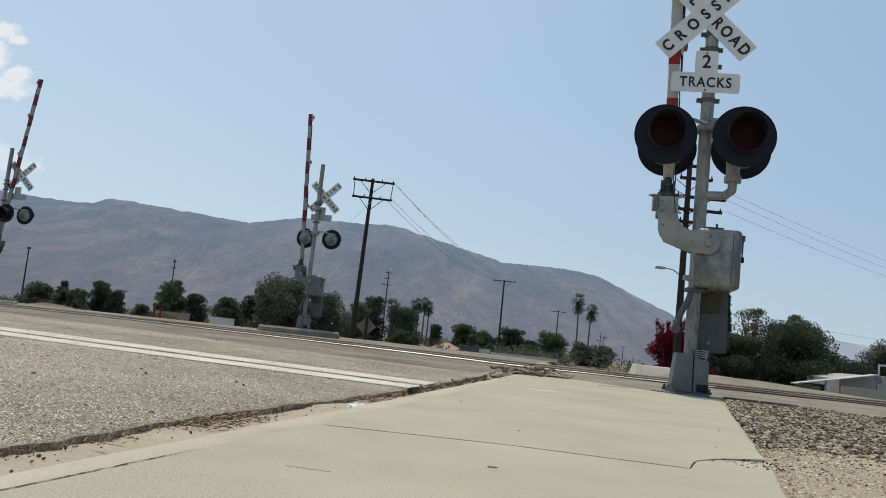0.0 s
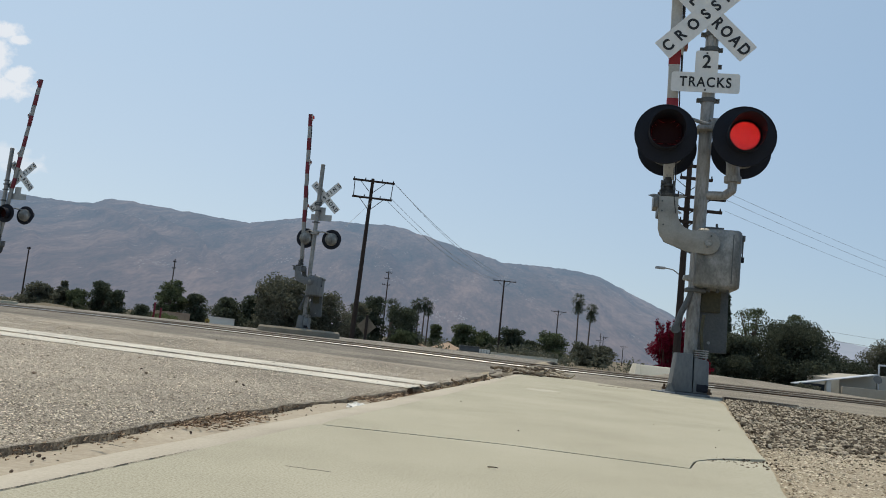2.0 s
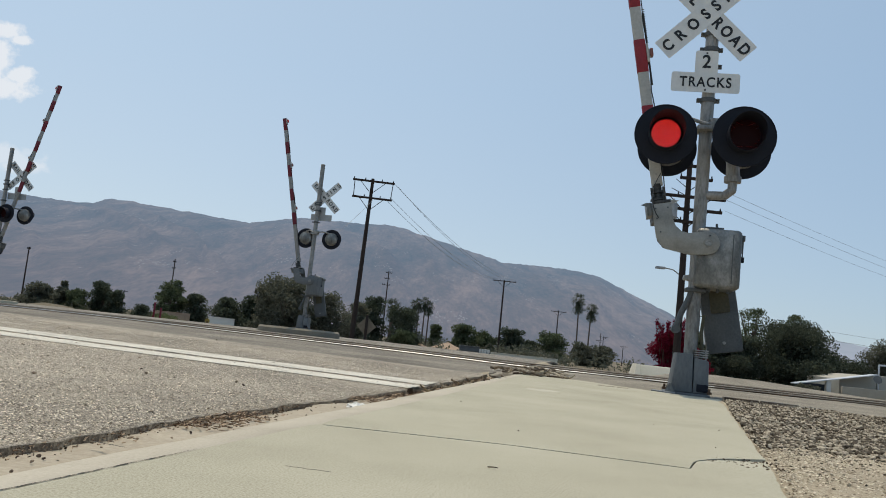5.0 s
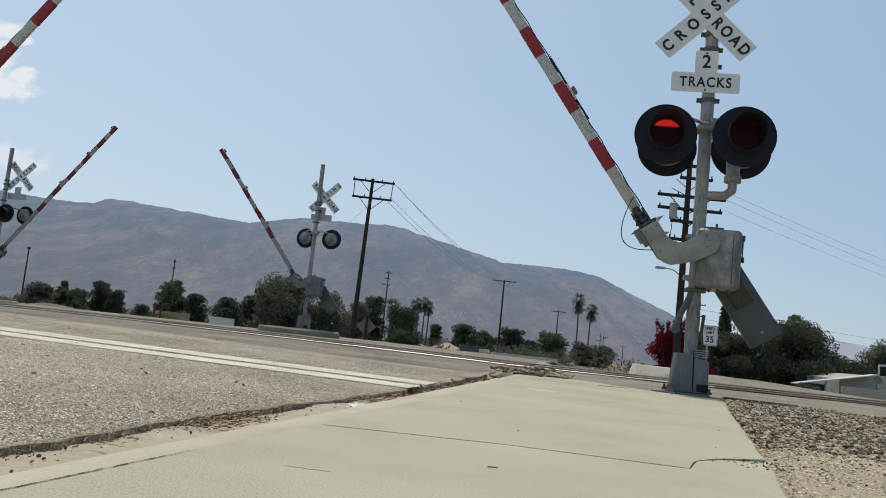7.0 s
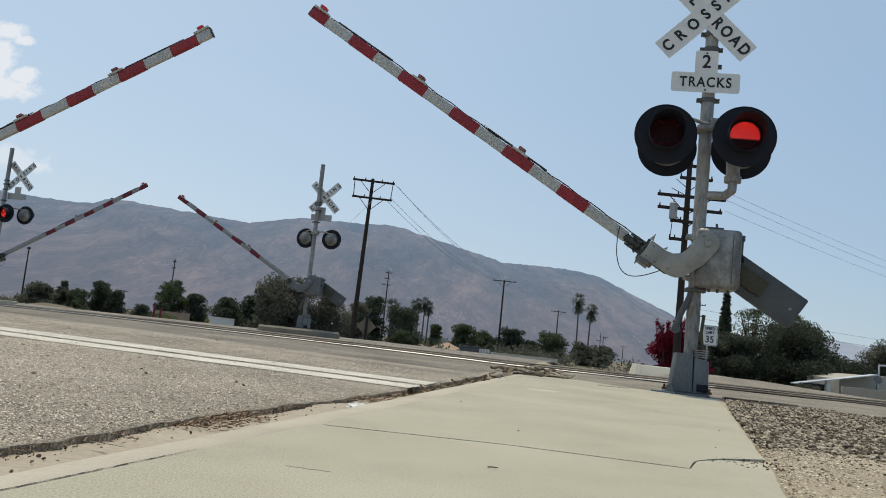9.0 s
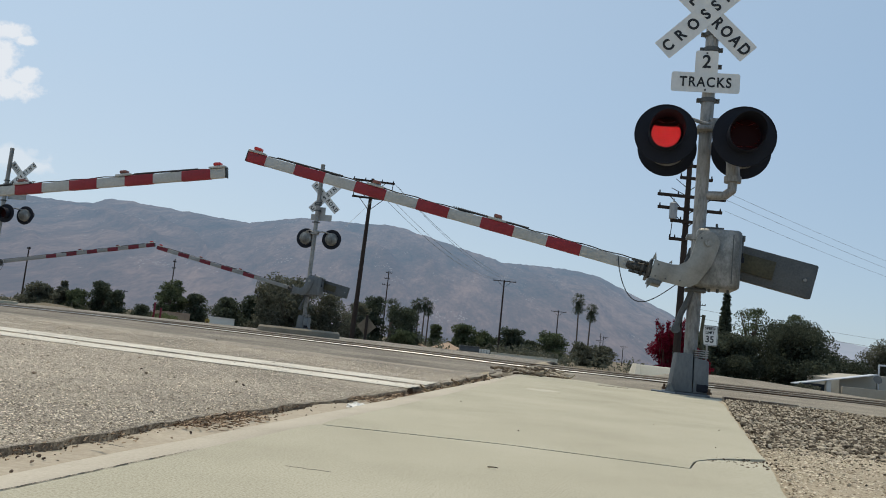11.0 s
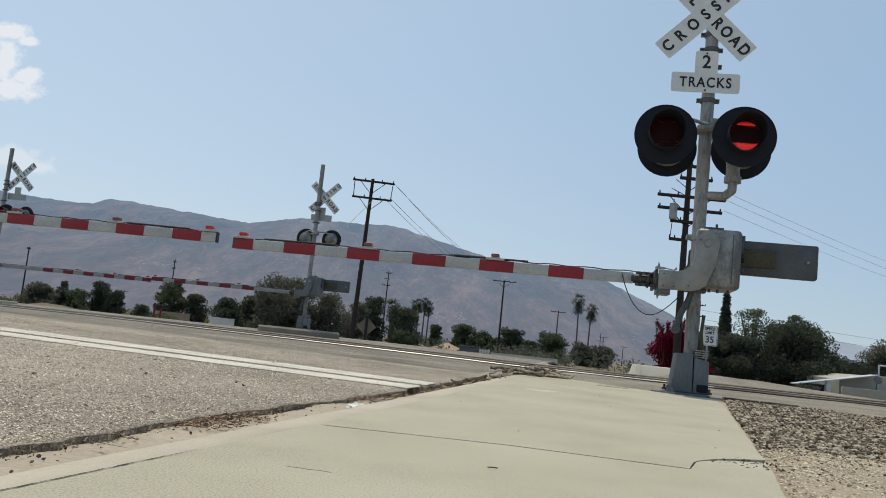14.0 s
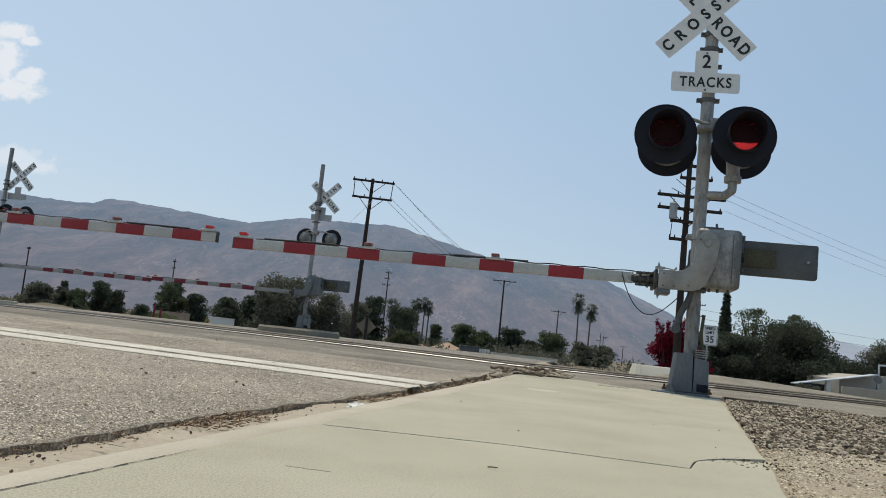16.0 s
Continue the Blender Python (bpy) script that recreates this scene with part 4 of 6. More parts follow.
crossing_gate("far_left", (-14.82, 27.30, 0.10), 1, 6.09, False, "crossing gate beyond the tracks at the far kerb", 1.528, (2.87, 3.48, 4.19), 5.08, [(0, 0.28)] + bands(0.54, 5, 0.365), -0.416, (0.38, 0.84), 0.4, 0.45)


# ---- traffic island under the gate beyond the tracks ----
bm = bmesh.new()
xi, yi = -4.15, 25.4
out = [(math.copysign(abs(math.cos(t)) ** 0.6, math.cos(t)) * 1.22, math.copysign(abs(math.sin(t)) ** 0.7, math.sin(t)) * 0.75) for t in [2 * math.pi * i / 36 for i in range(36)]]
lo = [bm.verts.new((x * 1.03, y * 1.03, -0.25)) for x, y in out]
mid = [bm.verts.new((x * 1.02, y * 1.02, 0.15)) for x, y in out]
hi = [bm.verts.new((x * 0.97, y * 0.95, 0.205)) for x, y in out]
for a, b in ((lo, mid), (mid, hi)):
    for i in range(36):
        bm.faces.new((a[i], a[(i + 1) % 36], b[(i + 1) % 36], b[i]))
bm.faces.new(hi)
solid("traffic_island", bm, M_OLD, "raised concrete island under a crossing gate", "traffic island", at=pose(xi, yi, 0, 0, 0, TURN))
bm = bmesh.new()
box(bm, (-0.6, -0.6, -0.3), (0.6, 0.6, 0.10), 0.02)
solid("gate_footing", bm, M_CONCRETE, "square concrete footing under a crossing gate", "footing", at=pose(-14.75, 27.35, 0, 0, 0, TURN))
bm = bmesh.new()
box(bm, (-0.6, -0.6, -0.3), (0.6, 0.6, 0.038), 0.02)
solid("gate_footing", bm, M_CONCRETE, "square concrete footing under a crossing gate", "footing", at=pose(-7.2, 10.2, 0, 0, 0, TURN))


# ---- low mound of dry grass beyond the tracks ----
mound = []
for j in range(25):
    for i in range(41):
        p, q = i / 20 - 1, j / 12 - 1
        h = max(0.0, 1 - p * p) ** 1.2 * max(0.0, 1 - q * q) ** 1.2
        mound.append((4.6 * p, 3.5 * q, -0.25 + 1.42 * h + 0.07 * noise.noise((p * 5, q * 4, 2)) * (h > 0)))
me = bpy.data.meshes.new("earth_mound")
me.from_pydata(mound, [], [(j * 41 + i, j * 41 + i + 1, j * 41 + i + 42, j * 41 + i + 41) for j in range(24) for i in range(40)])
me.materials.append(M_SCRUBLAND)
for p in me.polygons:
    p.use_smooth = True
earth_mound = tagged(new("earth_mound", me), "low mound of earth and dry grass beyond the tracks", "earth mound", kind="structure")
earth_mound.matrix_basis = pose(-28.0, 60, dirt_z(*us(-28.0, 60)))


# ---- mountains ----
RIDGE = [(-75, 3.0), (-50, 5.2), (-35, 6.2), (-28.8, 6.44), (-24.9, 6.4), (-23.5, 6.57), (-22.2, 7.04), (-20.2, 6.98), (-16.9, 6.86), (-13.6, 6.69), (-10.0, 7.51), (-7.5, 7.55), (-3.5, 7.74), (0.6, 6.83), (4.3, 5.97), (8.6, 5.94), (11.0, 5.6), (13.3, 4.57), (15.6, 3.63), (18, 2.4), (21, 1.0), (24, 0.3), (40, 0.2)]
BACK_RIDGE = [(8, 0.5), (14, 1.6), (18, 2.2), (21, 2.3), (23.5, 2.1), (25.1, 2.45), (26.0, 2.7), (27, 2.55), (28.8, 2.25), (34, 2.6), (45, 2.0), (60, 0.8)]


def mountain(name, table, az0, az1, near, far, seed, mat, label):
    na, nr = 520, 90
    verts = []
    for j in range(nr + 1):
        t = j / nr
        for i in range(na + 1):
            az = az0 + (az1 - az0) * i / na
            d = near + (far - near) * t
            top = math.tan(radians(lerp_table(table, az) + 0.10 * noise.noise((az * 1.3, seed, 0)) + 0.05 * noise.noise((az * 4.1, seed, 4)))) * far
            x, y = d * math.sin(radians(az)), d * math.cos(radians(az))
            warp = az + 2.2 * noise.noise((az * 0.12, t * 2.0, seed)) + 1.1 * noise.noise((az * 0.5, t * 5.0, seed + 5))
            spur = 1 - 2 * abs(noise.noise((warp * 0.22 + 2.0 * t, t * 0.8, seed)))
            rib = 1 - 2 * abs(noise.noise((warp * 0.75 - 1.5 * t, t * 2.2, seed + 2)))
            fine = noise.noise((x * 0.016, y * 0.010, seed + 2))
            z = top * (t ** 0.9 + (0.15 * spur + 0.035 * rib + 0.02 * fine - 0.09) * t * (1 - t) * 2.4)
            verts.append((x, y, z - 3))
    n = na + 1
    faces = [(j * n + i, j * n + i + 1, (j + 1) * n + i + 1, (j + 1) * n + i) for j in range(nr) for i in range(na)]
    back = len(verts)
    verts += [(verts[nr * n + i][0] * 1.2, verts[nr * n + i][1] * 1.2, -3) for i in range(n)]
    faces += [(nr * n + i, nr * n + i + 1, back + i + 1, back + i) for i in range(na)]
    me = bpy.data.meshes.new(name)
    me.from_pydata(verts, [], faces)
    me.materials.append(mat)
    for p in me.polygons:
        p.use_smooth = True
    return tagged(new(name, me), label, "mountain", kind="structure")


def hillside(name):
    """Dry slopes: tan soil, dark scrub and pale boulders; haze is emitted, bluer the further off."""
    m = bpy.data.materials.new(name)
    m.use_nodes = True
    n, l = m.node_tree.nodes, m.node_tree.links
    b = n["Principled BSDF"]
    b.inputs["Roughness"].default_value, b.inputs["Specular IOR Level"].default_value = 1.0, 0.0
    tc, mp = n.new("ShaderNodeTexCoord"), n.new("ShaderNodeMapping")
    mp.inputs["Scale"].default_value = (1, 0.06, 1.1)
    l.new(tc.outputs["Object"], mp.inputs[0])

    def field(scale, detail):
        t = n.new("ShaderNodeTexNoise")
        t.inputs["Scale"].default_value, t.inputs["Detail"].default_value, t.inputs["Roughness"].default_value = scale, detail, 0.65
        l.new(mp.outputs[0], t.inputs["Vector"])
        return t.outputs["Fac"]

    def calc(op, p, q):
        k = n.new("ShaderNodeMath")
        k.operation = op
        for i, v in enumerate((p, q)):
            if isinstance(v, (int, float)):
                k.inputs[i].default_value = v
            else:
                l.new(v, k.inputs[i])
        return k.outputs[0]

    wide, mid, grain = field(0.006, 4), field(0.03, 6), field(0.16, 5)
    mix = calc("ADD", calc("ADD", calc("MULTIPLY", wide, 0.42), calc("MULTIPLY", mid, 0.33)), calc("MULTIPLY", grain, 0.25))
    ramp = n.new("ShaderNodeValToRGB")
    l.new(mix, ramp.inputs[0])
    el = ramp.color_ramp.elements
    el[0].position, el[1].position = 0.38, 0.62
    el[0].color, el[1].color = (0.02, 0.025, 0.02, 1), (0.142, 0.102, 0.078, 1)
    e = el.new(0.5)
    e.color = (0.062, 0.049, 0.038, 1)
    cells = n.new("ShaderNodeTexVoronoi")
    cells.inputs["Scale"].default_value = 0.26
    l.new(mp.outputs[0], cells.inputs["Vector"])
    near_cell = calc("LESS_THAN", cells.outputs["Distance"], 0.3)
    rocky = calc("GREATER_THAN", calc("ADD", field(0.02, 3), calc("MULTIPLY", grain, 0.25)), 0.735)
    rock = n.new("ShaderNodeMix")
    rock.data_type = "RGBA"
    l.new(calc("MULTIPLY", near_cell, rocky), rock.inputs[0])
    l.new(ramp.outputs[0], rock.inputs[6])
    rock.inputs[7].default_value = (0.15, 0.135, 0.12, 1)
    l.new(rock.outputs[2], b.inputs["Base Color"])
    bp = n.new("ShaderNodeBump")
    bp.inputs["Strength"].default_value, bp.inputs["Distance"].default_value = 0.8, 10
    l.new(mid, bp.inputs["Height"])
    l.new(bp.outputs[0], b.inputs["Normal"])
    # haze painted as glow: blue emission that grows with distance
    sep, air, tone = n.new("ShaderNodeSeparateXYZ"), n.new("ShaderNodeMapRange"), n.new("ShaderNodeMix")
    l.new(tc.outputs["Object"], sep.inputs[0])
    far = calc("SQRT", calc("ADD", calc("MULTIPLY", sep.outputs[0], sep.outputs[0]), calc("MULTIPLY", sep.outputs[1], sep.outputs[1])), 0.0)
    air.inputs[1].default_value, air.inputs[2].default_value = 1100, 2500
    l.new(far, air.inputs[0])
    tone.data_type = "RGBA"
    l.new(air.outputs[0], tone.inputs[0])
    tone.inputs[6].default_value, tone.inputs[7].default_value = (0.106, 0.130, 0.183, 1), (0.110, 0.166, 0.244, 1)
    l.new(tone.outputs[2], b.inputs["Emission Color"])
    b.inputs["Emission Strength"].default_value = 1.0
    return m


M_MOUNTAIN = hillside("dry hillside with haze as emission")
# the back ridge gets its haze from a pale blue glow of its surface
M_MOUNTAIN_FAR = material("far range with haze as emission", [(0.10, 0.10, 0.09), (0.14, 0.13, 0.12)], 1.0, scale=0.004, fine=0.02, bump=0, emit=((0.62, 0.76, 1.0), 0.36), spec=0.0)
mountain("mountain_range", RIDGE, -75, 40, 1100, 2500, 3.0, M_MOUNTAIN, "dry brown mountain range with haze as blue glow")
mountain("mountain_range", BACK_RIDGE, 8, 60, 2700, 3400, 8.0, M_MOUNTAIN_FAR, "distant mountains paled by a blue glow")


# ---- cloud ----
def cloud(name, m, w, h, seed, cover, lobes):
    me = bpy.data.meshes.new(name)
    me.from_pydata([(-w / 2, 0, -h / 2), (w / 2, 0, -h / 2), (w / 2, 0, h / 2), (-w / 2, 0, h / 2)], [], [(0, 1, 2, 3)])
    mat = bpy.data.materials.new("thin white cloud")
    mat.use_nodes = True
    n, l = mat.node_tree.nodes, mat.node_tree.links
    n.clear()
    tc, mp, tex, ma, ramp = [n.new("ShaderNode" + k) for k in ("TexCoord", "Mapping", "TexNoise", "Math", "MapRange")]
    mp.inputs["Location"].default_value = (seed, 0, 0)
    mp.inputs["Scale"].default_value = (0.012, 1, 0.016)
    tex.inputs["Scale"].default_value, tex.inputs["Detail"].default_value, tex.inputs["Roughness"].default_value = 1.6, 9, 0.62
    l.new(tc.outputs["Object"], mp.inputs[0])
    l.new(mp.outputs[0], tex.inputs["Vector"])
    # puffs: the highest of several round humps
    hump = None
    for cx, cz, rx, rz in lobes:
        mp2, ball = n.new("ShaderNodeMapping"), n.new("ShaderNodeTexGradient")
        mp2.inputs["Location"].default_value = (-cx / rx, 0, -cz / rz)
        mp2.inputs["Scale"].default_value = (1 / rx, 1, 1 / rz)
        ball.gradient_type = "SPHERICAL"
        l.new(tc.outputs["Object"], mp2.inputs[0])
        l.new(mp2.outputs[0], ball.inputs[0])
        if hump is None:
            hump = ball.outputs["Fac"]
        else:
            top = n.new("ShaderNodeMath")
            top.operation = "MAXIMUM"
            l.new(hump, top.inputs[0])
            l.new(ball.outputs["Fac"], top.inputs[1])
            hump = top.outputs[0]
    ma.operation = "MULTIPLY_ADD"
    l.new(tex.outputs["Fac"], ma.inputs[0])
    ma.inputs[1].default_value = 1.3
    l.new(hump, ma.inputs[2])
    l.new(ma.outputs[0], ramp.inputs[0])
    ramp.inputs[1].default_value, ramp.inputs[2].default_value, ramp.inputs[4].default_value = 0.86, 1.25, cover
    edge = n.new("ShaderNodeMath")
    edge.operation = "MULTIPLY"
    soft = n.new("ShaderNodeMapRange")
    soft.inputs[1].default_value, soft.inputs[2].default_value = 0.0, 0.2
    l.new(hump, soft.inputs[0])
    l.new(ramp.outputs[0], edge.inputs[0])
    l.new(soft.outputs[0], edge.inputs[1])
    em, tr, mix, out = [n.new("ShaderNode" + k) for k in ("Emission", "BsdfTransparent", "MixShader", "OutputMaterial")]
    em.inputs[0].default_value = (0.86, 0.90, 0.95, 1)
    em.inputs[1].default_value = 0.92
    l.new(edge.outputs[0], mix.inputs[0])
    l.new(tr.outputs[0], mix.inputs[1])
    l.new(em.outputs[0], mix.inputs[2])
    l.new(mix.outputs[0], out.inputs[0])
    me.materials.append(mat)
    ob = new(name, me)
    ob.matrix_basis = m
    return tagged(ob, "small white summer cloud", "cloud", kind="structure")


PUFFS = [(-80, 0, 190, 190), (0, 120, 110, 48), (70, 88, 70, 28), (-10, 10, 90, 120), (85, -42, 80, 50), (50, -95, 150, 62)]
WISPS = [(0, 0, 230, 62), (90, -30, 150, 40)]
CLOUDS = [(cloud("cloud_backdrop", pose(-1690, 2900, 837), 600, 460, 2.0, 0.95, PUFFS), (-1690, 2900, 837)), (cloud("cloud_backdrop", pose(-1640, 2900, 495), 520, 150, 5.0, 0.55, WISPS), (-1640, 2900, 495))]


# ---- trees ----
def leaves(name, blobs, count, size, mat, rng, tall=1.0):
    """Many small leaf blades in uneven clumps."""
    vol = np.array([b[3] * b[4] * b[5] for b in blobs]) ** (2 / 3)
    pick = rng.choice(len(blobs), count, p=vol / vol.sum())
    b = np.array(blobs)[pick]
    d = rng.normal(size=(count, 3))
    d /= np.linalg.norm(d, axis=1)[:, None]
    r = (rng.uniform(0.0, 1.0, count) ** 0.45 * 1.25)[:, None]
    c = b[:, :3] + d * b[:, 3:6] * r
    a = rng.normal(size=(count, 3))
    a /= np.linalg.norm(a, axis=1)[:, None]
    e = np.cross(a, rng.normal(size=(count, 3)))
    e /= np.linalg.norm(e, axis=1)[:, None]
    k = size * rng.uniform(0.6, 1.5, count)[:, None]
    a, e = a * k * tall, e * k * 0.55
    v = np.stack([c - a, c + e * 0.9 - a * 0.1, c + a, c - e], 1).reshape(-1, 3)
    me = bpy.data.meshes.new(name)
    me.from_pydata(v.tolist(), [], np.arange(count * 4).reshape(-1, 4).tolist())
    me.materials.append(mat)
    return me


def tree(x, y, z, h, w, kind, count, size, seed, label, name="tree", low=0.06, category="tree", group="", clumps=48, airy=0.0):
    rng = np.random.default_rng(seed)
    floor_z = dirt_z(*us(x, y))
    h, z = h + z - floor_z, floor_z
    t = thing(name, pose(x, y, z), label, category, group)
    blobs = []
    for i in range(clumps):
        ang, f = rng.uniform(0, 2 * math.pi), rng.uniform(low, 1.0)
        half = 0.5 * w * math.sin(math.pi * (0.2 + 0.72 * (f - low) / (1 - low))) ** 0.7 * rng.uniform(0.7, 1.0) * (1.0 + 0.75 * noise.noise((1.3 * math.cos(ang) + seed * 3.1, 1.3 * math.sin(ang), f * 2.4)))
        rad = math.sqrt(rng.uniform(0.05, 1)) * half
        br = min(w, h) * rng.uniform(0.09, 0.19) * (1 - airy * 0.45)
        bz = min(h * f, h - br * rng.uniform(0.2, 0.9))
        blobs.append((rad * math.cos(ang), rad * math.sin(ang), max(bz, br * 0.5), br * rng.uniform(0.9, 1.4), br * rng.uniform(0.9, 1.4), br * rng.uniform(0.55, 0.85)))
    limbs = blobs[:max(5, clumps // 2)]
    if not airy:        # the shaded heart of the crown
        for i in range(7):
            f = low + (0.9 - low) * (i + 0.3) / 7
            half = 0.27 * w * math.sin(math.pi * (0.22 + 0.68 * f)) ** 0.7
            blobs.append((rng.normal(0, 0.06 * w), rng.normal(0, 0.06 * w), h * f, half, half, h * 0.11))
    bm = bmesh.new()
    th = max(0.05, h * 0.028)
    fork = h * max(0.25, low)
    tube(bm, (0, 0, -0.3), (0.02 * h, 0, fork), th, th * 0.75, n=8)
    for b in limbs:
        tube(bm, (0.02 * h, 0, fork * 0.9), b[:3], th * 0.45, th * 0.12, n=5)
    part("trunk", bm, M_TRUNK, t, "grey brown trunk and limbs")
    part("crown", leaves("crown", blobs, int(count * ((3.2 if airy else 5.5) if group == BIG else 3.4)), size * (0.55 if airy else 0.68) if group == BIG else size * 0.72, M_LEAF[kind], rng), M_LEAF[kind], t)
    return t


FAR, BIG = "trees behind the tracks", "dark trees behind the tracks"
tree(-12.6, 70, -0.6, 5.0, 6.4, "olive", 5200, 0.15, 1, "broad grey green tree behind a crossing gate", group=FAR, clumps=60)
tree(-14.7, 71, -0.6, 3.9, 2.8, "olive", 1800, 0.14, 51, "grey green bushy tree behind a crossing gate", group=FAR)
tree(-9.4, 72, -0.6, 3.9, 4.4, "olive", 2400, 0.14, 21, "low grey green tree beside the tracks", group=FAR)
tree(-20.3, 80, -0.6, 2.8, 3.8, "dark", 2200, 0.15, 2, "dark green bushy tree", group=FAR)
tree(-17.5, 79, -0.6, 3.1, 3.2, "dark", 2000, 0.15, 22, "dark green bushy tree", group=FAR)
tree(-29.0, 90, -0.6, 4.3, 3.8, "green", 2200, 0.17, 3, "small open green tree", group=FAR, airy=0.3, clumps=60)
tree(-26.2, 90, -0.6, 3.1, 3.0, "dark", 1700, 0.16, 4, "low dark green tree", group=FAR)
tree(-24.9, 70, -0.55, 1.2, 1.8, "dark", 1400, 0.09, 5, "round dark clipped bush", name="bush", category="bush", low=0.1)
tree(-38.9, 100, -0.6, 2.8, 2.6, "dark", 1500, 0.17, 6, "low dark green tree beyond the tracks", group=FAR)
tree(-41.2, 101, -0.6, 3.7, 3.0, "dark", 2000, 0.17, 7, "upright dark green tree", group=FAR)
tree(-43.4, 100, -0.6, 2.5, 3.6, "green", 1800, 0.17, 8, "low green tree beyond the tracks", group=FAR)
tree(-45.7, 101, -0.6, 3.4, 1.5, "olive", 1100, 0.17, 58, "narrow grey green tree with an upright crown", group=FAR)
tree(-48.2, 100, -0.6, 2.7, 4.4, "olive", 2300, 0.17, 9, "broad olive green tree beyond the tracks", group=FAR)
tree(-51.5, 110, -0.6, 2.2, 4.2, "olive", 1200, 0.2, 10, "low grey line of bushes", name="bush", category="bush", group=FAR)
tree(-24.0, 72, -0.6, 0.75, 4.6, "grass", 1500, 0.12, 11, "low bright green shrubs along a wall", name="bush", category="bush", low=0.1)
tree(-7.7, 80, -0.6, 3.6, 2.9, "olive", 2000, 0.15, 12, "grey green tree beside a utility pole", group=FAR)
tree(-8.7, 112, -0.7, 6.1, 4.6, "dark", 2400, 0.2, 13, "tall dark conifer beyond the tracks", group=FAR)
tree(-4.4, 112, -0.7, 5.2, 5.0, "dark", 2200, 0.2, 14, "tall dark tree beyond the tracks", group=FAR)
tree(-3.6, 100, -0.7, 1.8, 3.4, "green", 1300, 0.17, 15, "low green shrubs before a house", name="bush", category="bush", low=0.1)
tree(0.2, 140, -0.8, 3.7, 2.8, "green", 1100, 0.22, 16, "small round green tree", group=FAR)
tree(4.9, 130, -0.9, 4.2, 4.6, "green", 1900, 0.21, 17, "green leafy tree beyond the tracks", group=FAR)
tree(7.9, 131, -0.9, 3.3, 4.6, "green", 1700, 0.21, 18, "green leafy tree beyond the tracks", group=FAR)
tree(9.3, 150, -0.9, 3.2, 2.6, "olive", 900, 0.25, 38, "grey green tree beyond the tracks", group=FAR)
tree(12.4, 130, -1.0, 4.3, 6.4, "dark", 2200, 0.21, 19, "dense dark green tree", group=FAR)
tree(15.6, 132, -1.0, 2.9, 4.2, "dark", 1200, 0.21, 39, "low dark green tree", group=FAR)
tree(18.8, 130, -1.1, 4.5, 6.0, "green", 2200, 0.21, 20, "dense green tree beyond the tracks", group=FAR)
tree(21.6, 120, -1.2, 3.3, 5.0, "olive", 2200, 0.19, 23, "grey green bushy tree", group=FAR)
tree(24.4, 120, -1.2, 3.2, 4.8, "olive", 1700, 0.19, 24, "grey green bushy tree", group=FAR)
tree(14.6, 50, -1.0, 3.2, 3.0, "red", 11000, 0.075, 25, "crimson flowering bougainvillea bush", name="flowering_bush", category="bush", low=0.1, clumps=44)
rng = np.random.default_rng(91)
sprays = thing("flowering_bush", pose(14.3, 49.6, dirt_z(*us(14.3, 49.6))), "upright crimson sprays of a bougainvillea bush", "bush")
bm = bmesh.new()
tips = []
for i in range(26):
    ax, ay, top = rng.normal(0, 0.55), rng.normal(0, 0.4), rng.uniform(2.4, 4.05)
    lean = rng.normal(-0.15, 0.25)
    tube(bm, (ax * 0.4, ay * 0.4, -0.2), (ax + lean, ay, top), 0.025, 0.008, n=5)
    tips += [(ax + lean * f, ay, top * (0.55 + 0.45 * f), 0.10, 0.10, 0.16) for f in (0.3, 0.5, 0.7, 0.88, 1.0)]
part("branch", bm, M_TRUNK, sprays, "thin arching branches")
part("crown", leaves("crown", tips, 5200, 0.05, M_LEAF["red"], rng), M_LEAF["red"], sprays)
tree(16.5, 51, -1.4, 2.2, 1.6, "red", 900, 0.07, 45, "small crimson flowering bush", name="flowering_bush", category="bush", low=0.1)
tree(29.7, 68, -2.8, 7.4, 7.4, "deep", 9000, 0.14, 26, "dense dark green spreading tree", group=BIG, clumps=90)
tree(24.6, 68, -2.7, 5.9, 5.6, "deep", 6000, 0.14, 27, "dense dark green tree beside a cypress", group=BIG, clumps=60)
tree(21.6, 66, -2.4, 5.2, 3.8, "deep", 4200, 0.14, 28, "dense dark green tree", group=BIG)
tree(33.0, 72, -2.8, 4.9, 4.0, "deep", 3200, 0.14, 29, "dense dark green tree behind a carport", group=BIG)
tree(30.7, 80, -2.8, 9.4, 4.4, "green", 1250, 0.15, 30, "tall open tree with sparse pale green leaves", group=BIG, low=0.45, airy=0.75, clumps=60)
tree(33.0, 75.0, -3.06, 9.00, 3.25, "green", 1500, 0.12, 31, "thin tree top with sparse leaves", group=BIG, low=0.55, airy=0.6, clumps=50)
tree(60.0, 118, -2.8, 7.0, 7.0, "deep", 3200, 0.2, 32, "dark green tree behind a house", group=BIG, clumps=20)
tree(66.0, 120, -2.8, 9.6, 9.0, "olive", 3800, 0.2, 33, "large grey green tree behind a house", group=BIG, clumps=22)
tree(26.4, 58, -2.9, 2.8, 2.2, "olive", 1500, 0.12, 34, "grey green shrub beside a carport", name="bush", category="bush", low=0.1)

# low scrub along the far side of the tracks
rng = np.random.default_rng(31)
scrub = []
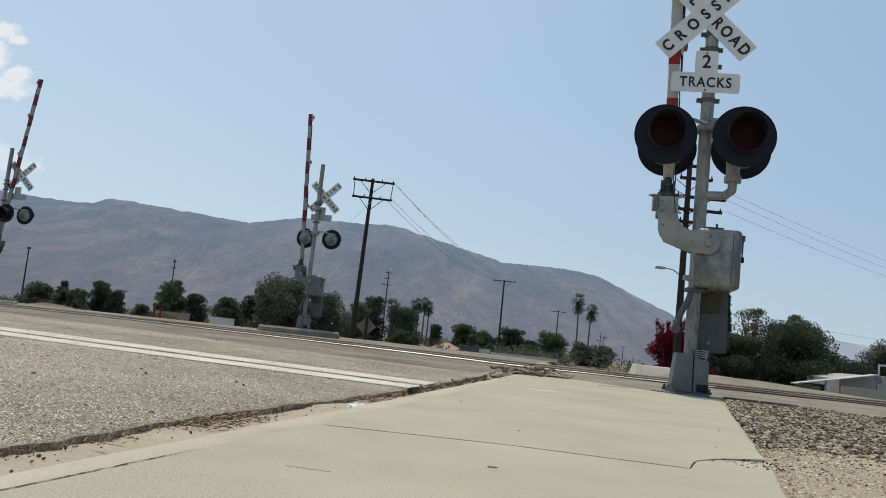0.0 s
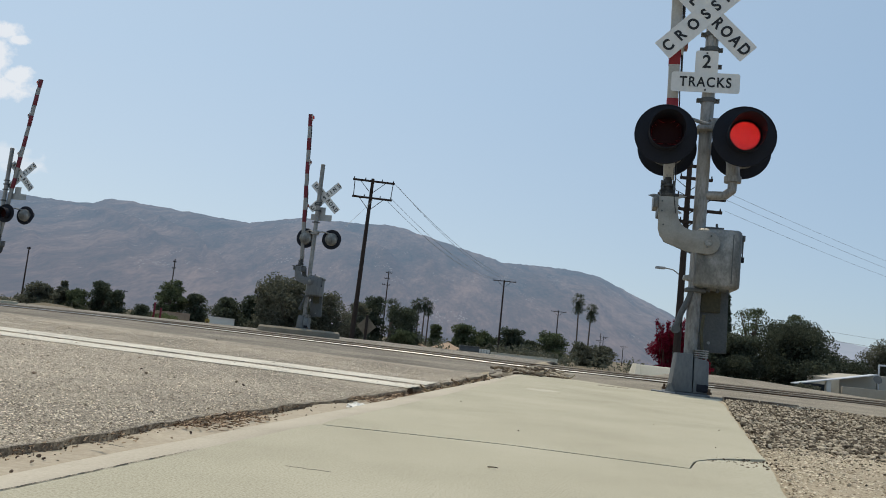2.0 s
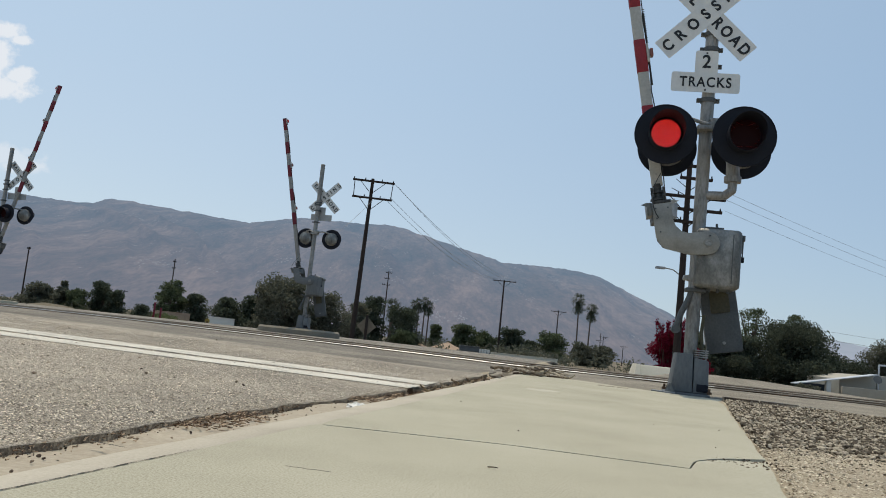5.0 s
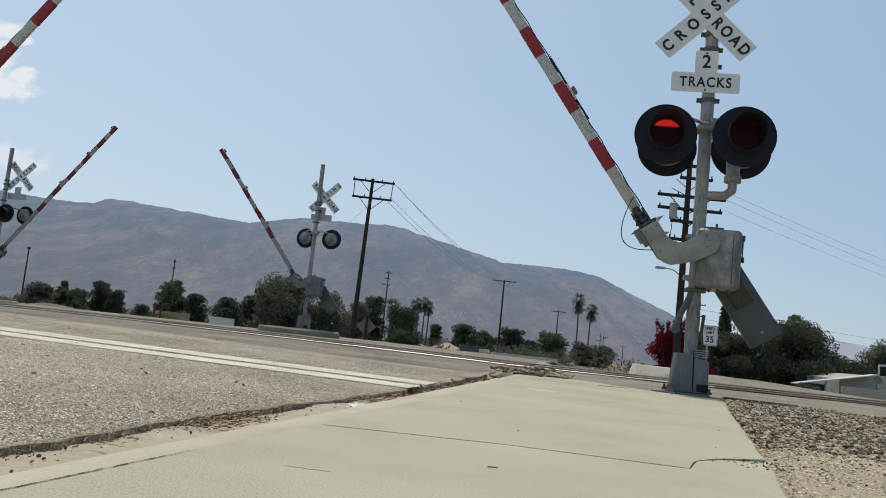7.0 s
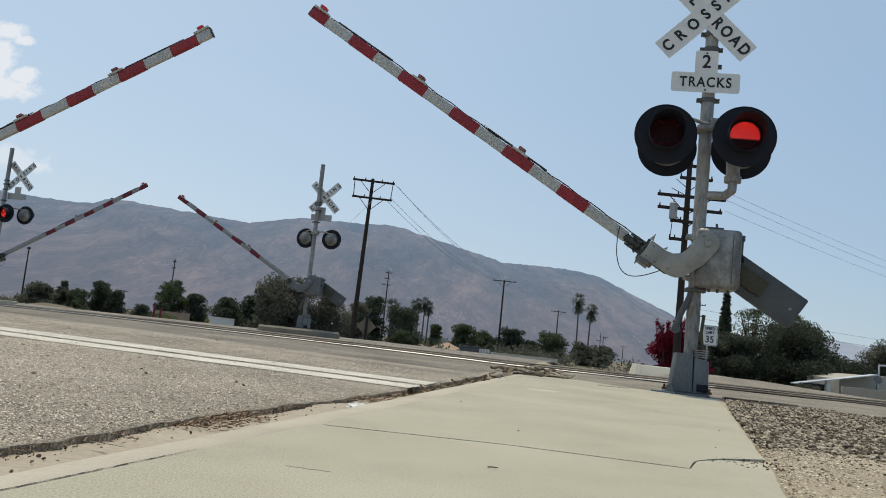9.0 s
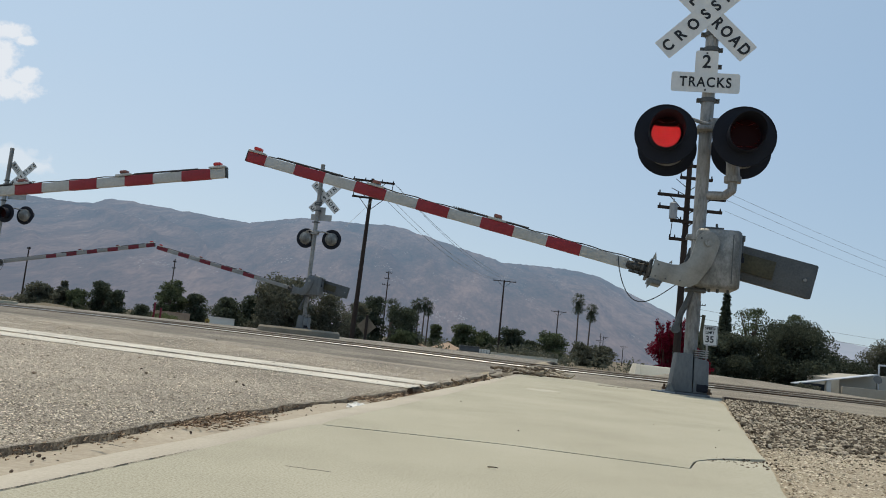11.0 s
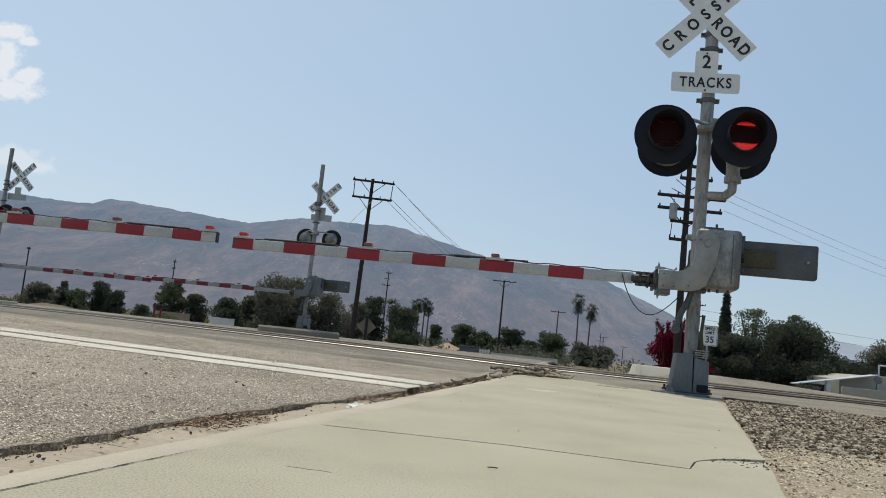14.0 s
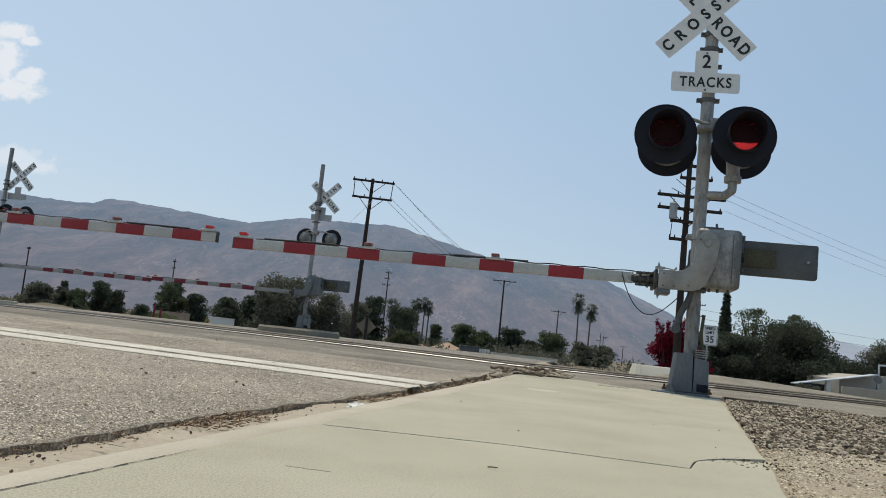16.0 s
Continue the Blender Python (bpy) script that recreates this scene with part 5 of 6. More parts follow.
for _ in range(420):
    x, y = rng.uniform(-75, 26), rng.uniform(96, 170)
    if noise.noise((x * 0.09, y * 0.02, 2)) < -0.12:
        continue
    r = rng.uniform(0.5, 1.3)
    scrub.append((x, y, dirt_z(*us(x, y)) + r * 0.6, r * 1.5, r, r * rng.uniform(0.6, 1.1)))
tagged(new("scrub", leaves("scrub", scrub, 26000, 0.17, M_LEAF["olive"], rng)), "low grey green scrub beyond the tracks", "scrub", kind="stuff")

# cypress, a narrow dark column
rng = np.random.default_rng(77)
cy = thing("cypress", pose(26.4, 75, -2.5), "tall narrow dark cypress tree", "tree")
bm = bmesh.new()
tube(bm, (0, 0, -0.3), (0, 0, 8), 0.12, 0.03, n=8)
part("trunk", bm, M_TRUNK, cy)
part("crown", leaves("crown", [(0, 0, 0.8 + 9.6 * i / 23, 0.46 * (1 - (i / 24) ** 3.0) + 0.10, 0.46 * (1 - (i / 24) ** 3.0) + 0.10, 0.5) for i in range(24)], 7000, 0.11, M_LEAF["deep"], rng, 1.6), M_LEAF["deep"], cy)


def palm(x, y, z, h, r, seed, label, thick=0.16, skirt=True):
    rng = random.Random(seed)
    floor_z = dirt_z(*us(x, y))
    h, z = h + z - floor_z, floor_z
    t = thing("palm_tree", pose(x, y, z), label, "palm tree", "palms")
    bm = bmesh.new()
    lean = rng.uniform(-0.02, 0.02)
    pts = [(lean * h * (i / 8) ** 2, 0, h * i / 8 - 0.3 * (i == 0)) for i in range(9)]
    for i in range(8):
        tube(bm, pts[i], pts[i + 1], thick * (1.2 - 0.5 * i / 8), thick * (1.2 - 0.5 * (i + 1) / 8), n=8, caps=False)
    part("trunk", bm, M_TRUNK, t, "slender grey trunk")
    bm = bmesh.new()
    top = Vector(pts[-1])
    for i in range(90):
        hang = skirt and i >= 56           # dead fronds hanging against the trunk
        az = rng.uniform(0, 2 * math.pi)
        el = rng.uniform(-1.45, -1.0) if hang else rng.uniform(-0.7, 1.35)
        d = Vector((math.cos(az) * math.cos(el), math.sin(az) * math.cos(el), math.sin(el)))
        side = d.cross(Vector((rng.uniform(-1, 1), rng.uniform(-1, 1), 0.6))).normalized()
        L = r * (rng.uniform(0.7, 1.25) if hang else rng.uniform(0.55, 0.85))
        prev = top
        for k in range(1, 5):
            f = k / 4
            p = top + d * L * f - Vector((0, 0, 0.30 * L * f * f))
            if k > 1:
                for q in (-1.0, -0.5, 0, 0.5, 1.0):
                    tip = p + side * q * L * 0.30 + d * L * 0.10 * (1.4 - abs(q))
                    bm.faces.new([bm.verts.new(v) for v in (prev, prev.lerp(tip, 0.6) + side * 0.035 * L, tip)])
            prev = p
    part("crown", bm, M_LEAF["dark"], t, "shaggy fan shaped fronds")
    return t


palm(29.4, 170, -1.0, 13.0, 2.1, 1, "tall slender fan palm with shaggy crown")
palm(31.8, 170, -1.0, 11.3, 2.0, 2, "tall slender fan palm with shaggy crown")
palm(-6.3, 120, -0.8, 5.6, 1.7, 3, "thick shaggy palm beside dark trees", 0.4)
palm(-2.8, 130, -0.8, 6.9, 1.15, 4, "slim fan palm in a row", 0.11)
palm(-1.9, 130, -0.8, 7.1, 1.15, 5, "slim fan palm in a row", 0.11)
palm(-1.2, 130, -0.8, 6.5, 1.15, 6, "slim fan palm in a row", 0.11)
palm(-3.5, 131, -0.8, 6.6, 1.15, 7, "slim fan palm in a row", 0.11)


# ---- utility poles and wires ----
def utility_pole(x, y, z, h, arms, label, r=0.16, lean=0.0, extras=()):
    """arms: (height, left, right) of each crossarm."""
    t = thing("utility_pole", pose(x, y, z, 0, lean, 0), label, "utility pole", "utility poles")
    bm = bmesh.new()
    tube(bm, (0, 0, min(-0.4, dirt_z(*us(x, y)) - z - 0.2)), (0, 0, h), r, r * 0.62, n=12)
    part("shaft", bm, M_POLE, t)
    for az, a0, a1 in arms:
        bm = bmesh.new()
        box(bm, (a0, -0.2, az - 0.06 * r / 0.16), (a1, -0.08, az + 0.06 * r / 0.16), 0.01)
        ca = part("crossarm", bm, M_POLE, t)
        for k in range(4):
            px2 = a0 + (a1 - a0) * (0.03, 0.3, 0.7, 0.97)[k]
            bm = bmesh.new()
            tube(bm, (px2, -0.14, az + 0.05), (px2, -0.14, az + 0.22), 0.045, 0.03, n=8)
            part("insulator", bm, M_DARK, ca)
        if a1 - a0 > 2:
            for sx in (a0 * 0.6, a1 * 0.6):
                bm = bmesh.new()
                tube(bm, (sx, -0.14, az - 0.05), (0, -0.12, az - 0.95), 0.025, n=6)
                part("brace", bm, M_POLE, t)
    return t


pa = utility_pole(-5.95, 60, -0.62, 12.3, ((12.08, -1.45, 1.65), (10.82, -1.35, 1.6)), "tall dark wooden utility pole with two crossarms", 0.19, 1.1)
for sx in (-1.3, 1.55):
    bm = bmesh.new()
    tube(bm, (sx, -0.14, 12.0), (sx * 0.97, -0.14, 10.9), 0.03, n=6)
    part("strut", bm, M_POLE, pa)
utility_pole(9.45, 120, -0.9, 11.0, ((10.85, -1.65, 1.75),), "wooden utility pole with one crossarm")
utility_pole(25.9, 175, -1.5, 10.9, ((10.6, -1.6, 1.7),), "wooden utility pole with one crossarm")
utility_pole(61.6, 300, -1.5, 9.7, ((9.4, -1.7, 1.8),), "distant wooden utility pole with crossarm")
utility_pole(58.5, 290, -1.5, 10.5, ((7.8, -1.5, 1.5),), "distant wooden utility pole with crossarm")
utility_pole(69.0, 300, -1.5, 7.0, ((6.7, -1.2, 1.6),), "distant wooden utility pole with crossarm")
utility_pole(-8.8, 140, -0.8, 12.0, ((11.7, -0.5, 0.6), (10.7, -0.6, 0.3), (9.6, -0.9, 0.4)), "slim wooden utility pole with short arms", 0.13)
utility_pole(-48.6, 150, -0.8, 10.9, ((10.4, -0.3, 0.4), (9.2, -0.3, 0.3)), "slim distant utility pole", 0.14)
utility_pole(-55.3, 110, -0.7, 7.75, ((7.5, -0.2, 0.3),), "slim distant utility pole", 0.12)
utility_pole(-76.0, 200, -0.8, 5.4, ((5.1, -0.9, 0.9),), "short distant utility pole", 0.13)
utility_pole(35.2, 110, -2.5, 11.7, ((11.2, -0.7, 0.7), (9.7, -0.7, 0.7)), "distant utility pole with two short arms", 0.15)
pi = utility_pole(12.4, 42, -0.7, 11.6, ((9.72, -1.6, 1.95), (9.05, -1.55, 1.8), (8.4, -0.85, 0.9), (7.45, -0.85, 0.1), (11.35, -0.3, 1.0), (10.7, -0.5, 1.2)), "dark utility pole carrying transformers and a street lamp", 0.21)
for tx in (-0.78, 0.62):
    bm = bmesh.new()
    tube(bm, (tx, -0.32, 8.45), (tx, -0.32, 9.25), 0.2, n=16)
    tube(bm, (tx, -0.32, 9.25), (tx, -0.32, 9.31), 0.21, 0.12, n=16)
    tube(bm, (tx, -0.32, 9.3), (tx, -0.32, 9.5), 0.04, n=8)
    part("transformer", bm, M_CERAMIC, pi, "pale grey transformer can")
for k, (x0, z0, x1, z1) in enumerate(((-0.9, 10.1, -0.2, 9.8), (-0.7, 10.6, 0, 10.1), (0.7, 10.6, 0.1, 10.1), (-0.75, 8.4, -0.8, 7.5))):
    bm = bmesh.new()
    tube(bm, (x0, -0.14, z0), (x1, -0.14, z1), 0.02, n=6)
    part("brace", bm, M_POLE, pi)
bm = bmesh.new()
pipe(bm, [(0, 0, 5.55), (-0.5, -0.05, 5.85), (-0.95, -0.1, 5.9)], 0.03, 8)
arm_l = part("lamp_bracket", bm, M_GALV, pi)
bm = bmesh.new()
box(bm, (-1.42, -0.22, 5.82), (-0.92, 0.02, 5.95), 0.04)
part("lamp_head", bm, M_CERAMIC, arm_l, "flat grey street lamp head")

WIRES = "overhead wires"
for (x0, z0), (x1, z1) in zip(((-4.2, 11.55), (-3.75, 11.2), (-4.3, 10.4), (-4.75, 10.35)), ((11.1, 10.1), (10.2, 10.1), (8.8, 10.1), (7.85, 10.1))):
    cable("overhead_wire", [((x0, 59.9, z0), (x1, 119.9, z1))], 0.016, M_WIRE, "thin dark overhead wire", sag=1.1, group=WIRES)
cable("overhead_wire", [((-5.4, 59.9, 10.3), (-8.2, 52.0, 5.2))], 0.012, M_WIRE, "thin slack wire beside a utility pole", sag=0.3, group=WIRES)
for z0, z1 in ((9.5, 9.6), (9.1, 9.0), (8.5, 8.4)):
    cable("overhead_wire", [((14.3, 41.9, z0), (40.6, 67.2, z1))], 0.0085, M_WIRE, "thin grey overhead wire", sag=0.15, group=WIRES)
for z0 in (7.6, 6.4):
    cable("overhead_wire", [((35.3, 110, z0 + 0.5), (120.0, 140, z0 - 0.5))], 0.02, M_WIRE, "thin grey overhead wire", sag=0.6, group=WIRES)


# ---- signs beyond the tracks ----
sp = thing("speed_limit_sign", pose(10.04, 30, -0.34), "white speed limit sign on a thin steel post", "road sign")
bm = bmesh.new()
box(bm, (-0.03, -0.02, -0.9), (0.03, 0.02, 2.2))
part("post", bm, M_GALV, sp, at=pose(-0.09, 0, 0))
bm = bmesh.new()
plate(bm, rounded(-0.29, 1.46, 0.29, 2.20, 0.04, 3), -0.03, -0.026)
pl = part("panel", bm, M_SIGN, sp, "white panel reading SPEED LIMIT 35", pose(-0.02, 0, 0))
words("SPEED", 0.10, M_LETTER, pl, pose(0, -0.034, 2.08), bold=0.005)
words("LIMIT", 0.10, M_LETTER, pl, pose(0, -0.034, 1.93), bold=0.005)
words("35", 0.24, M_LETTER, pl, pose(0, -0.034, 1.68), bold=0.006)
bm = bmesh.new()
for x0, z0, x1, z1 in ((-0.27, 1.48, 0.27, 1.492), (-0.27, 2.168, 0.27, 2.18), (-0.27, 1.48, -0.258, 2.18), (0.258, 1.48, 0.27, 2.18)):
    box(bm, (x0, -0.033, z0), (x1, -0.0305, z1))
part("border", bm, M_LETTER, pl)

ds = thing("warning_sign", pose(-3.73, 45, -0.6), "back of a diamond warning sign on a wooden post", "road sign")
bm = bmesh.new()
box(bm, (-0.07, -0.07, -0.9), (0.07, 0.07, 1.85), 0.01)
part("post", bm, M_POLE, ds, "dark wooden post")
bm = bmesh.new()
box(bm, (-0.38, 0.075, -0.38), (0.38, 0.08, 0.38), m=pose(0, 0, 1.25, 0, 45, 0))
part("panel", bm, M_TANBACK, ds, "weathered tan back of the diamond panel")

hy = thing("marker_post", pose(-11.0, 40, -0.55), "short post with a round yellow top", "marker post")
bm = bmesh.new()
tube(bm, (0, 0, -0.8), (0, 0, 0.6), 0.05, n=10)
part("post", bm, M_RUST, hy)
bm = bmesh.new()
tube(bm, (0, -0.03, 0.62), (0, 0.03, 0.62), 0.11, n=20)
part("round_top", bm, M_YELLOW, hy, "faded yellow disc")


for x0, top in ((-23.5, 1.6), (-22.95, 1.2)):
    bm = bmesh.new()
    box(bm, (-0.08, -0.05, -0.6), (0.08, 0.05, top), 0.02)
    solid("marker_post", bm, M_DIMMED_RED, "dark red upright post beyond the tracks", "marker post", at=pose(x0, 69, -0.6))


# ---- walls and houses beyond the tracks ----
def wall_thing(x, y, z, w, h, d, mat, label, category="wall", rot=0.0):
    bm = bmesh.new()
    box(bm, (-w / 2, 0, -1.2), (w / 2, d, h), 0.02)
    box(bm, (-w / 2 - 0.03, -0.03, h), (w / 2 + 0.03, d + 0.03, h + 0.07), 0.01)
    return solid("garden_wall", bm, mat, label, category, at=pose(x, y, z, 0, 0, rot))


wall_thing(9.4, 90, -1.45, 8.6, 1.05, 0.2, M_CREAM, "long low pale stucco wall")
wall_thing(-18.1, 70, -0.6, 2.2, 0.85, 0.2, M_STUCCO, "low white wall beside bushes")
wall_thing(-24.3, 76, -0.6, 3.4, 0.9, 0.2, M_ROOF, "low tan block wall")
fence = thing("arched_fence", pose(5.0, 88, -1.4), "white fence with dark arched openings", "fence")
for k in range(7):
    bm = bmesh.new()
    box(bm, (-0.13, 0, -0.4), (0.13, 0.1, 1.3), 0.03)
    part("picket", bm, M_STUCCO, fence, at=pose(-0.9 + 0.31 * k, 0, 0))
# solid dark sheet behind the pickets, added in place of real openings
bm = bmesh.new()
box(bm, (-1.1, 0.1, -0.4), (1.2, 0.16, 1.1), 0.01)
part("backing", bm, M_WINDOW, fence, "dark sheet standing in for the openings")
bm = bmesh.new()
box(bm, (-0.95, -0.5, -0.6), (0.95, 0.5, 0.78), 0.05)
box(bm, (-1.0, -0.55, 0.78), (1.0, 0.55, 0.86), 0.03)
solid("storage_bin", bm, M_STEEL, "dark grey metal storage bin", "bin", at=pose(3.55, 80, -0.75))


def house(x, y, z, w, d, wall_h, roof_h, wall_mat, roof_mat, label, rot=0.0):
    t = thing("house", pose(x, y, z, 0, 0, rot), label, "house", "houses beyond the tracks")
    bm = bmesh.new()
    box(bm, (-w / 2, 0, -0.3), (w / 2, d, wall_h))
    part("wall", bm, wall_mat, t)
    bm = bmesh.new()
    e = 0.4
    vs = [bm.verts.new(p) for p in ((-w / 2 - e, -e, wall_h), (w / 2 + e, -e, wall_h), (w / 2 + e, d + e, wall_h), (-w / 2 - e, d + e, wall_h), (-w / 2 + d * 0.45, d / 2, wall_h + roof_h), (w / 2 - d * 0.45, d / 2, wall_h + roof_h))]
    for f in ((0, 1, 5, 4), (1, 2, 5), (2, 3, 4, 5), (3, 0, 4), (3, 2, 1, 0)):
        bm.faces.new([vs[k] for k in f])
    part("roof", bm, roof_mat, t, "low hipped roof")
    for k in (-0.25, 0.25):
        wf = bmesh.new()
        box(wf, (w * k - 0.5, -0.04, wall_h - 1.3), (w * k + 0.5, 0.0, wall_h - 0.3), 0.01)
        wo = part("window", wf, M_STUCCO, t, "window with a pale frame")
        wf = bmesh.new()
        box(wf, (w * k - 0.42, -0.05, wall_h - 1.22), (w * k + 0.42, -0.041, wall_h - 0.38))
        part("pane", wf, M_WINDOW, wo)
    return t


house(-2.9, 112, -3.0, 4.0, 5.0, 2.2, 0.95, M_STUCCO, M_ROOF, "low house with a tan shingle roof")
house(2.0, 112, -3.0, 4.4, 5.0, 2.2, 1.05, M_STUCCO, M_ROOF, "low house with a tan shingle roof")
house(-21.5, 95, -2.9, 4.5, 5.0, 2.2, 0.8, M_STUCCO, M_ROOFWHITE, "low pale house with a light roof")
# carport house right of the tracks
cp = thing("house", pose(26.4, 60, -2.9), "pale house with a white metal carport roof", "house", "houses beyond the tracks")
bm = bmesh.new()
plate(bm, [(-0.35, 2.80), (5.4, 3.97), (5.4, 4.04), (-0.35, 2.87)], -1.25, -0.2, 0.02)
part("roof", bm, M_ROOFWHITE, cp, "white metal roof with a low slope")
bm = bmesh.new()
plate(bm, [(3.2, -0.4), (14, -0.4), (14, 4.2), (5.4, 3.93), (3.2, 3.5)], -0.2, 5.0)
part("wall", bm, M_GREYWALL, cp, "grey stucco wall")
# dark glassy sheet added to stand in for the shade below the roof
bm = bmesh.new()
box(bm, (0.6, 1.0, -0.4), (3.2, 1.2, 2.95))
part("carport_shade", bm, M_WINDOW, cp, "dark sheet standing in for carport shade")
for px2 in (1.85,):
    bm = bmesh.new()
    box(bm, (px2, -1.1, -0.4), (px2 + 0.34, -0.8, 2.85 + px2 * 0.2), 0.02)
    part("post", bm, M_STUCCO, cp)
bm = bmesh.new()
box(bm, (2.75, -1.6, -0.4), (9.5, -1.4, 2.96), 0.02)
part("front_wall", bm, M_TANBLOCK, cp, "low tan block wall")
bm = bmesh.new()
tube(bm, (5.2, -1.5, 2.9), (5.2, -1.5, 3.6), 0.03, n=8)
tube(bm, (5.2, -1.65, 3.68), (5.22, -1.52, 3.63), 0.3, 0.06, n=18)
part("satellite_dish", bm, M_STEEL, cp, "grey satellite dish")
bm = bmesh.new()
pipe(bm, [(5.6, -1.0, 2.2), (5.6, -1.0, 4.72), (9.5, -1.0, 4.72)], 0.06, 8)
part("patio_frame", bm, M_ROOFWHITE, cp, "white pipe frame")
# cream concrete barrier beside the bougainvillea
bm = bmesh.new()
plate(bm, [(-0.95, -0.5), (1.2, -0.5), (1.2, 0.45), (-0.70, 0.45)], 0, 0.5, 0.03)
for v in bm.verts:
    v.co.y += (-0.55 if v.co.y < 0.25 else 0.3) * (0.46 - v.co.z)
solid("concrete_barrier", bm, M_CREAM, "cream concrete barrier block beside the tracks", "barrier", at=pose(8.25, 30, -0.27))
bm = bmesh.new()
plate(bm, [(-0.2, -0.5), (0.17, -0.5), (0.17, 0.47), (0.02, 0.47)], -0.02, 0.5, 0.02)
for v in bm.verts:
    v.co.y += (-0.55 if v.co.y < 0.25 else 0.3) * (0.46 - v.co.z)
solid("concrete_barrier", bm, M_CREAM, "sloped cream end block beside the tracks", "barrier", at=pose(7.36, 29.9, -0.27))


# ---- tar seams across the road ----
def seam(s, u0, u1, w, skew=0.0):
    us_list = [u0 + (u1 - u0) * i / 120 for i in range(121)]
    me = sheet("tar_seam", us_list, [-1.0, 1.0], lambda u, k: 0.0, M_CRUMB)
    verts = []
    for k in (-1, 1):
        for u in us_list:
            ss = s + skew * (u + 2.4) + 0.03 * noise.noise((u * 2.3, s, 0)) + k * w * (0.4 + 0.6 * abs(noise.noise((u * 4.0, s, 5))))
            verts.append((*xy(u, ss), road_z(u, ss) + 0.003))
    for v, c in zip(me.vertices, verts):
        v.co = c
    return tagged(new("tar_seam", me), "thin dark tar seam across the asphalt", "road seam", "tar seams", "structure")


seam(6.9, -9, -1.05, 0.012)
seam(8.1, -6.5, -1.05, 0.022, 0.36)
seam(7.5, -12, -3.2, 0.014, 0.05)
seam(9.2, -14, -2.0, 0.02, 0.03)
seam(10.6, -14, -3.0, 0.025)
seam(9.9, -13, -1.0, 0.03)
seam(11.3, -13, -1.0, 0.05)

# broken dark plank along the near edge of the apron
for k, (u, s, L) in enumerate(((1.48, 7.86, 0.30), (1.80, 7.80, 0.32))):
    bm = bmesh.new()
    box(bm, (-L / 2, -0.045, -0.02), (L / 2, 0.045, 0.03), 0.008)
    for v in bm.verts:
        v.co += Vector((0.02 * noise.noise((v.co.x * 9, v.co.y * 30, k)), 0.014 * noise.noise((v.co.x * 8, 3, k)), 0.010 * noise.noise((v.co.x * 7, 7, k))))
    solid("plank", bm, M_TWIG, "broken dark weathered plank beside the gravel", "plank", "broken planks", at=pose(*xy(u, s), 0.0, 0, 0, TURN - 3))

# ---- loose stones, twigs and litter ----
ICO = bmesh.new()
bmesh.ops.create_icosphere(ICO, subdivisions=1, radius=1)
ICO_V = np.array([v.co[:] for v in ICO.verts])
ICO_F = np.array([[v.index for v in f.verts] for f in ICO.faces])
ICO.free()


OCT_V = np.array([(1, 0, 0), (0, 1, 0), (-1, 0, 0), (0, -1, 0), (0, 0, 1), (0, 0, -1)], float)
OCT_F = np.array([(0, 1, 4), (1, 2, 4), (2, 3, 4), (3, 0, 4), (1, 0, 5), (2, 1, 5), (3, 2, 5), (0, 3, 5)])


def chips(name, spots, mat, rng):
    """Very many tiny stones with eight faces each; spots: rows of x, y, z, radius."""
    p = np.array(spots)
    n = len(p)
    v = OCT_V[None] * (1 + rng.uniform(-0.35, 0.35, (n, 6, 3))) * p[:, None, 3:4]
    a = rng.uniform(0, 6.28, n)
    c, d = np.cos(a)[:, None], np.sin(a)[:, None]
    v = np.stack([v[..., 0] * c - v[..., 1] * d, v[..., 0] * d + v[..., 1] * c, v[..., 2] * 0.45], 2) + p[:, None, :3]
    f = (OCT_F[None] + (np.arange(n) * 6)[:, None, None]).reshape(-1, 3)
    me = bpy.data.meshes.new(name)
    me.from_pydata(v.reshape(-1, 3).tolist(), [], f.tolist())
    me.materials.append(mat)
    return me


def stones(name, spots, mat, rng, flat=0.6, sink=0.35):
    vs, fs = [], []
    for k, (x, y, z, r) in enumerate(spots):
        sc = r * rng.uniform(0.65, 1.35, 3) * (1, 1, flat)
        a = rng.uniform(0, 6.28)
        jag = ICO_V * (1 + rng.uniform(-0.28, 0.28, (len(ICO_V), 1)))
        p = jag * sc
        c, s = math.cos(a), math.sin(a)
        t = rng.uniform(-0.5, 0.5)
        q = np.stack([p[:, 0] * c - p[:, 1] * s, p[:, 0] * s + p[:, 1] * c, p[:, 2] + t * p[:, 0]], 1)
        vs.append(q + (x, y, z + r * flat * (1 - sink)))
        fs.append(ICO_F + k * len(ICO_V))
    me = bpy.data.meshes.new(name)
    me.from_pydata(np.concatenate(vs).tolist(), [], np.concatenate(fs).tolist())
    me.materials.append(mat)
    return me


rng = np.random.default_rng(5)
spots = []
while len(spots) < 36000:
    s = rng.uniform(3.1, 7.85)
    u = lerp_table(WALK_RIGHT, s) + 0.02 + rng.exponential(1.6)
    if u > 7 or s < 3.4 + 0.5 * noise.noise((u * 2.5, 0, 0)) + 0.3 * noise.noise((u * 9, 3, 0)) + rng.exponential(0.25) * (rng.random() < 0.3):
        continue
    x, y = xy(u, s)
    spots.append((x, y, dirt_z(u, s), 0.003 + 0.0115 * rng.random() ** 2.4))
for _ in range(1500):
    s = 3.5 - rng.exponential(0.35)
    u = lerp_table(WALK_RIGHT, max(s, 1.2)) + 0.03 + rng.exponential(0.9)
    x, y = xy(u, s)
    spots.append((x, y, dirt_z(u, s), 0.0015 + 0.0055 * rng.random() ** 2.5))
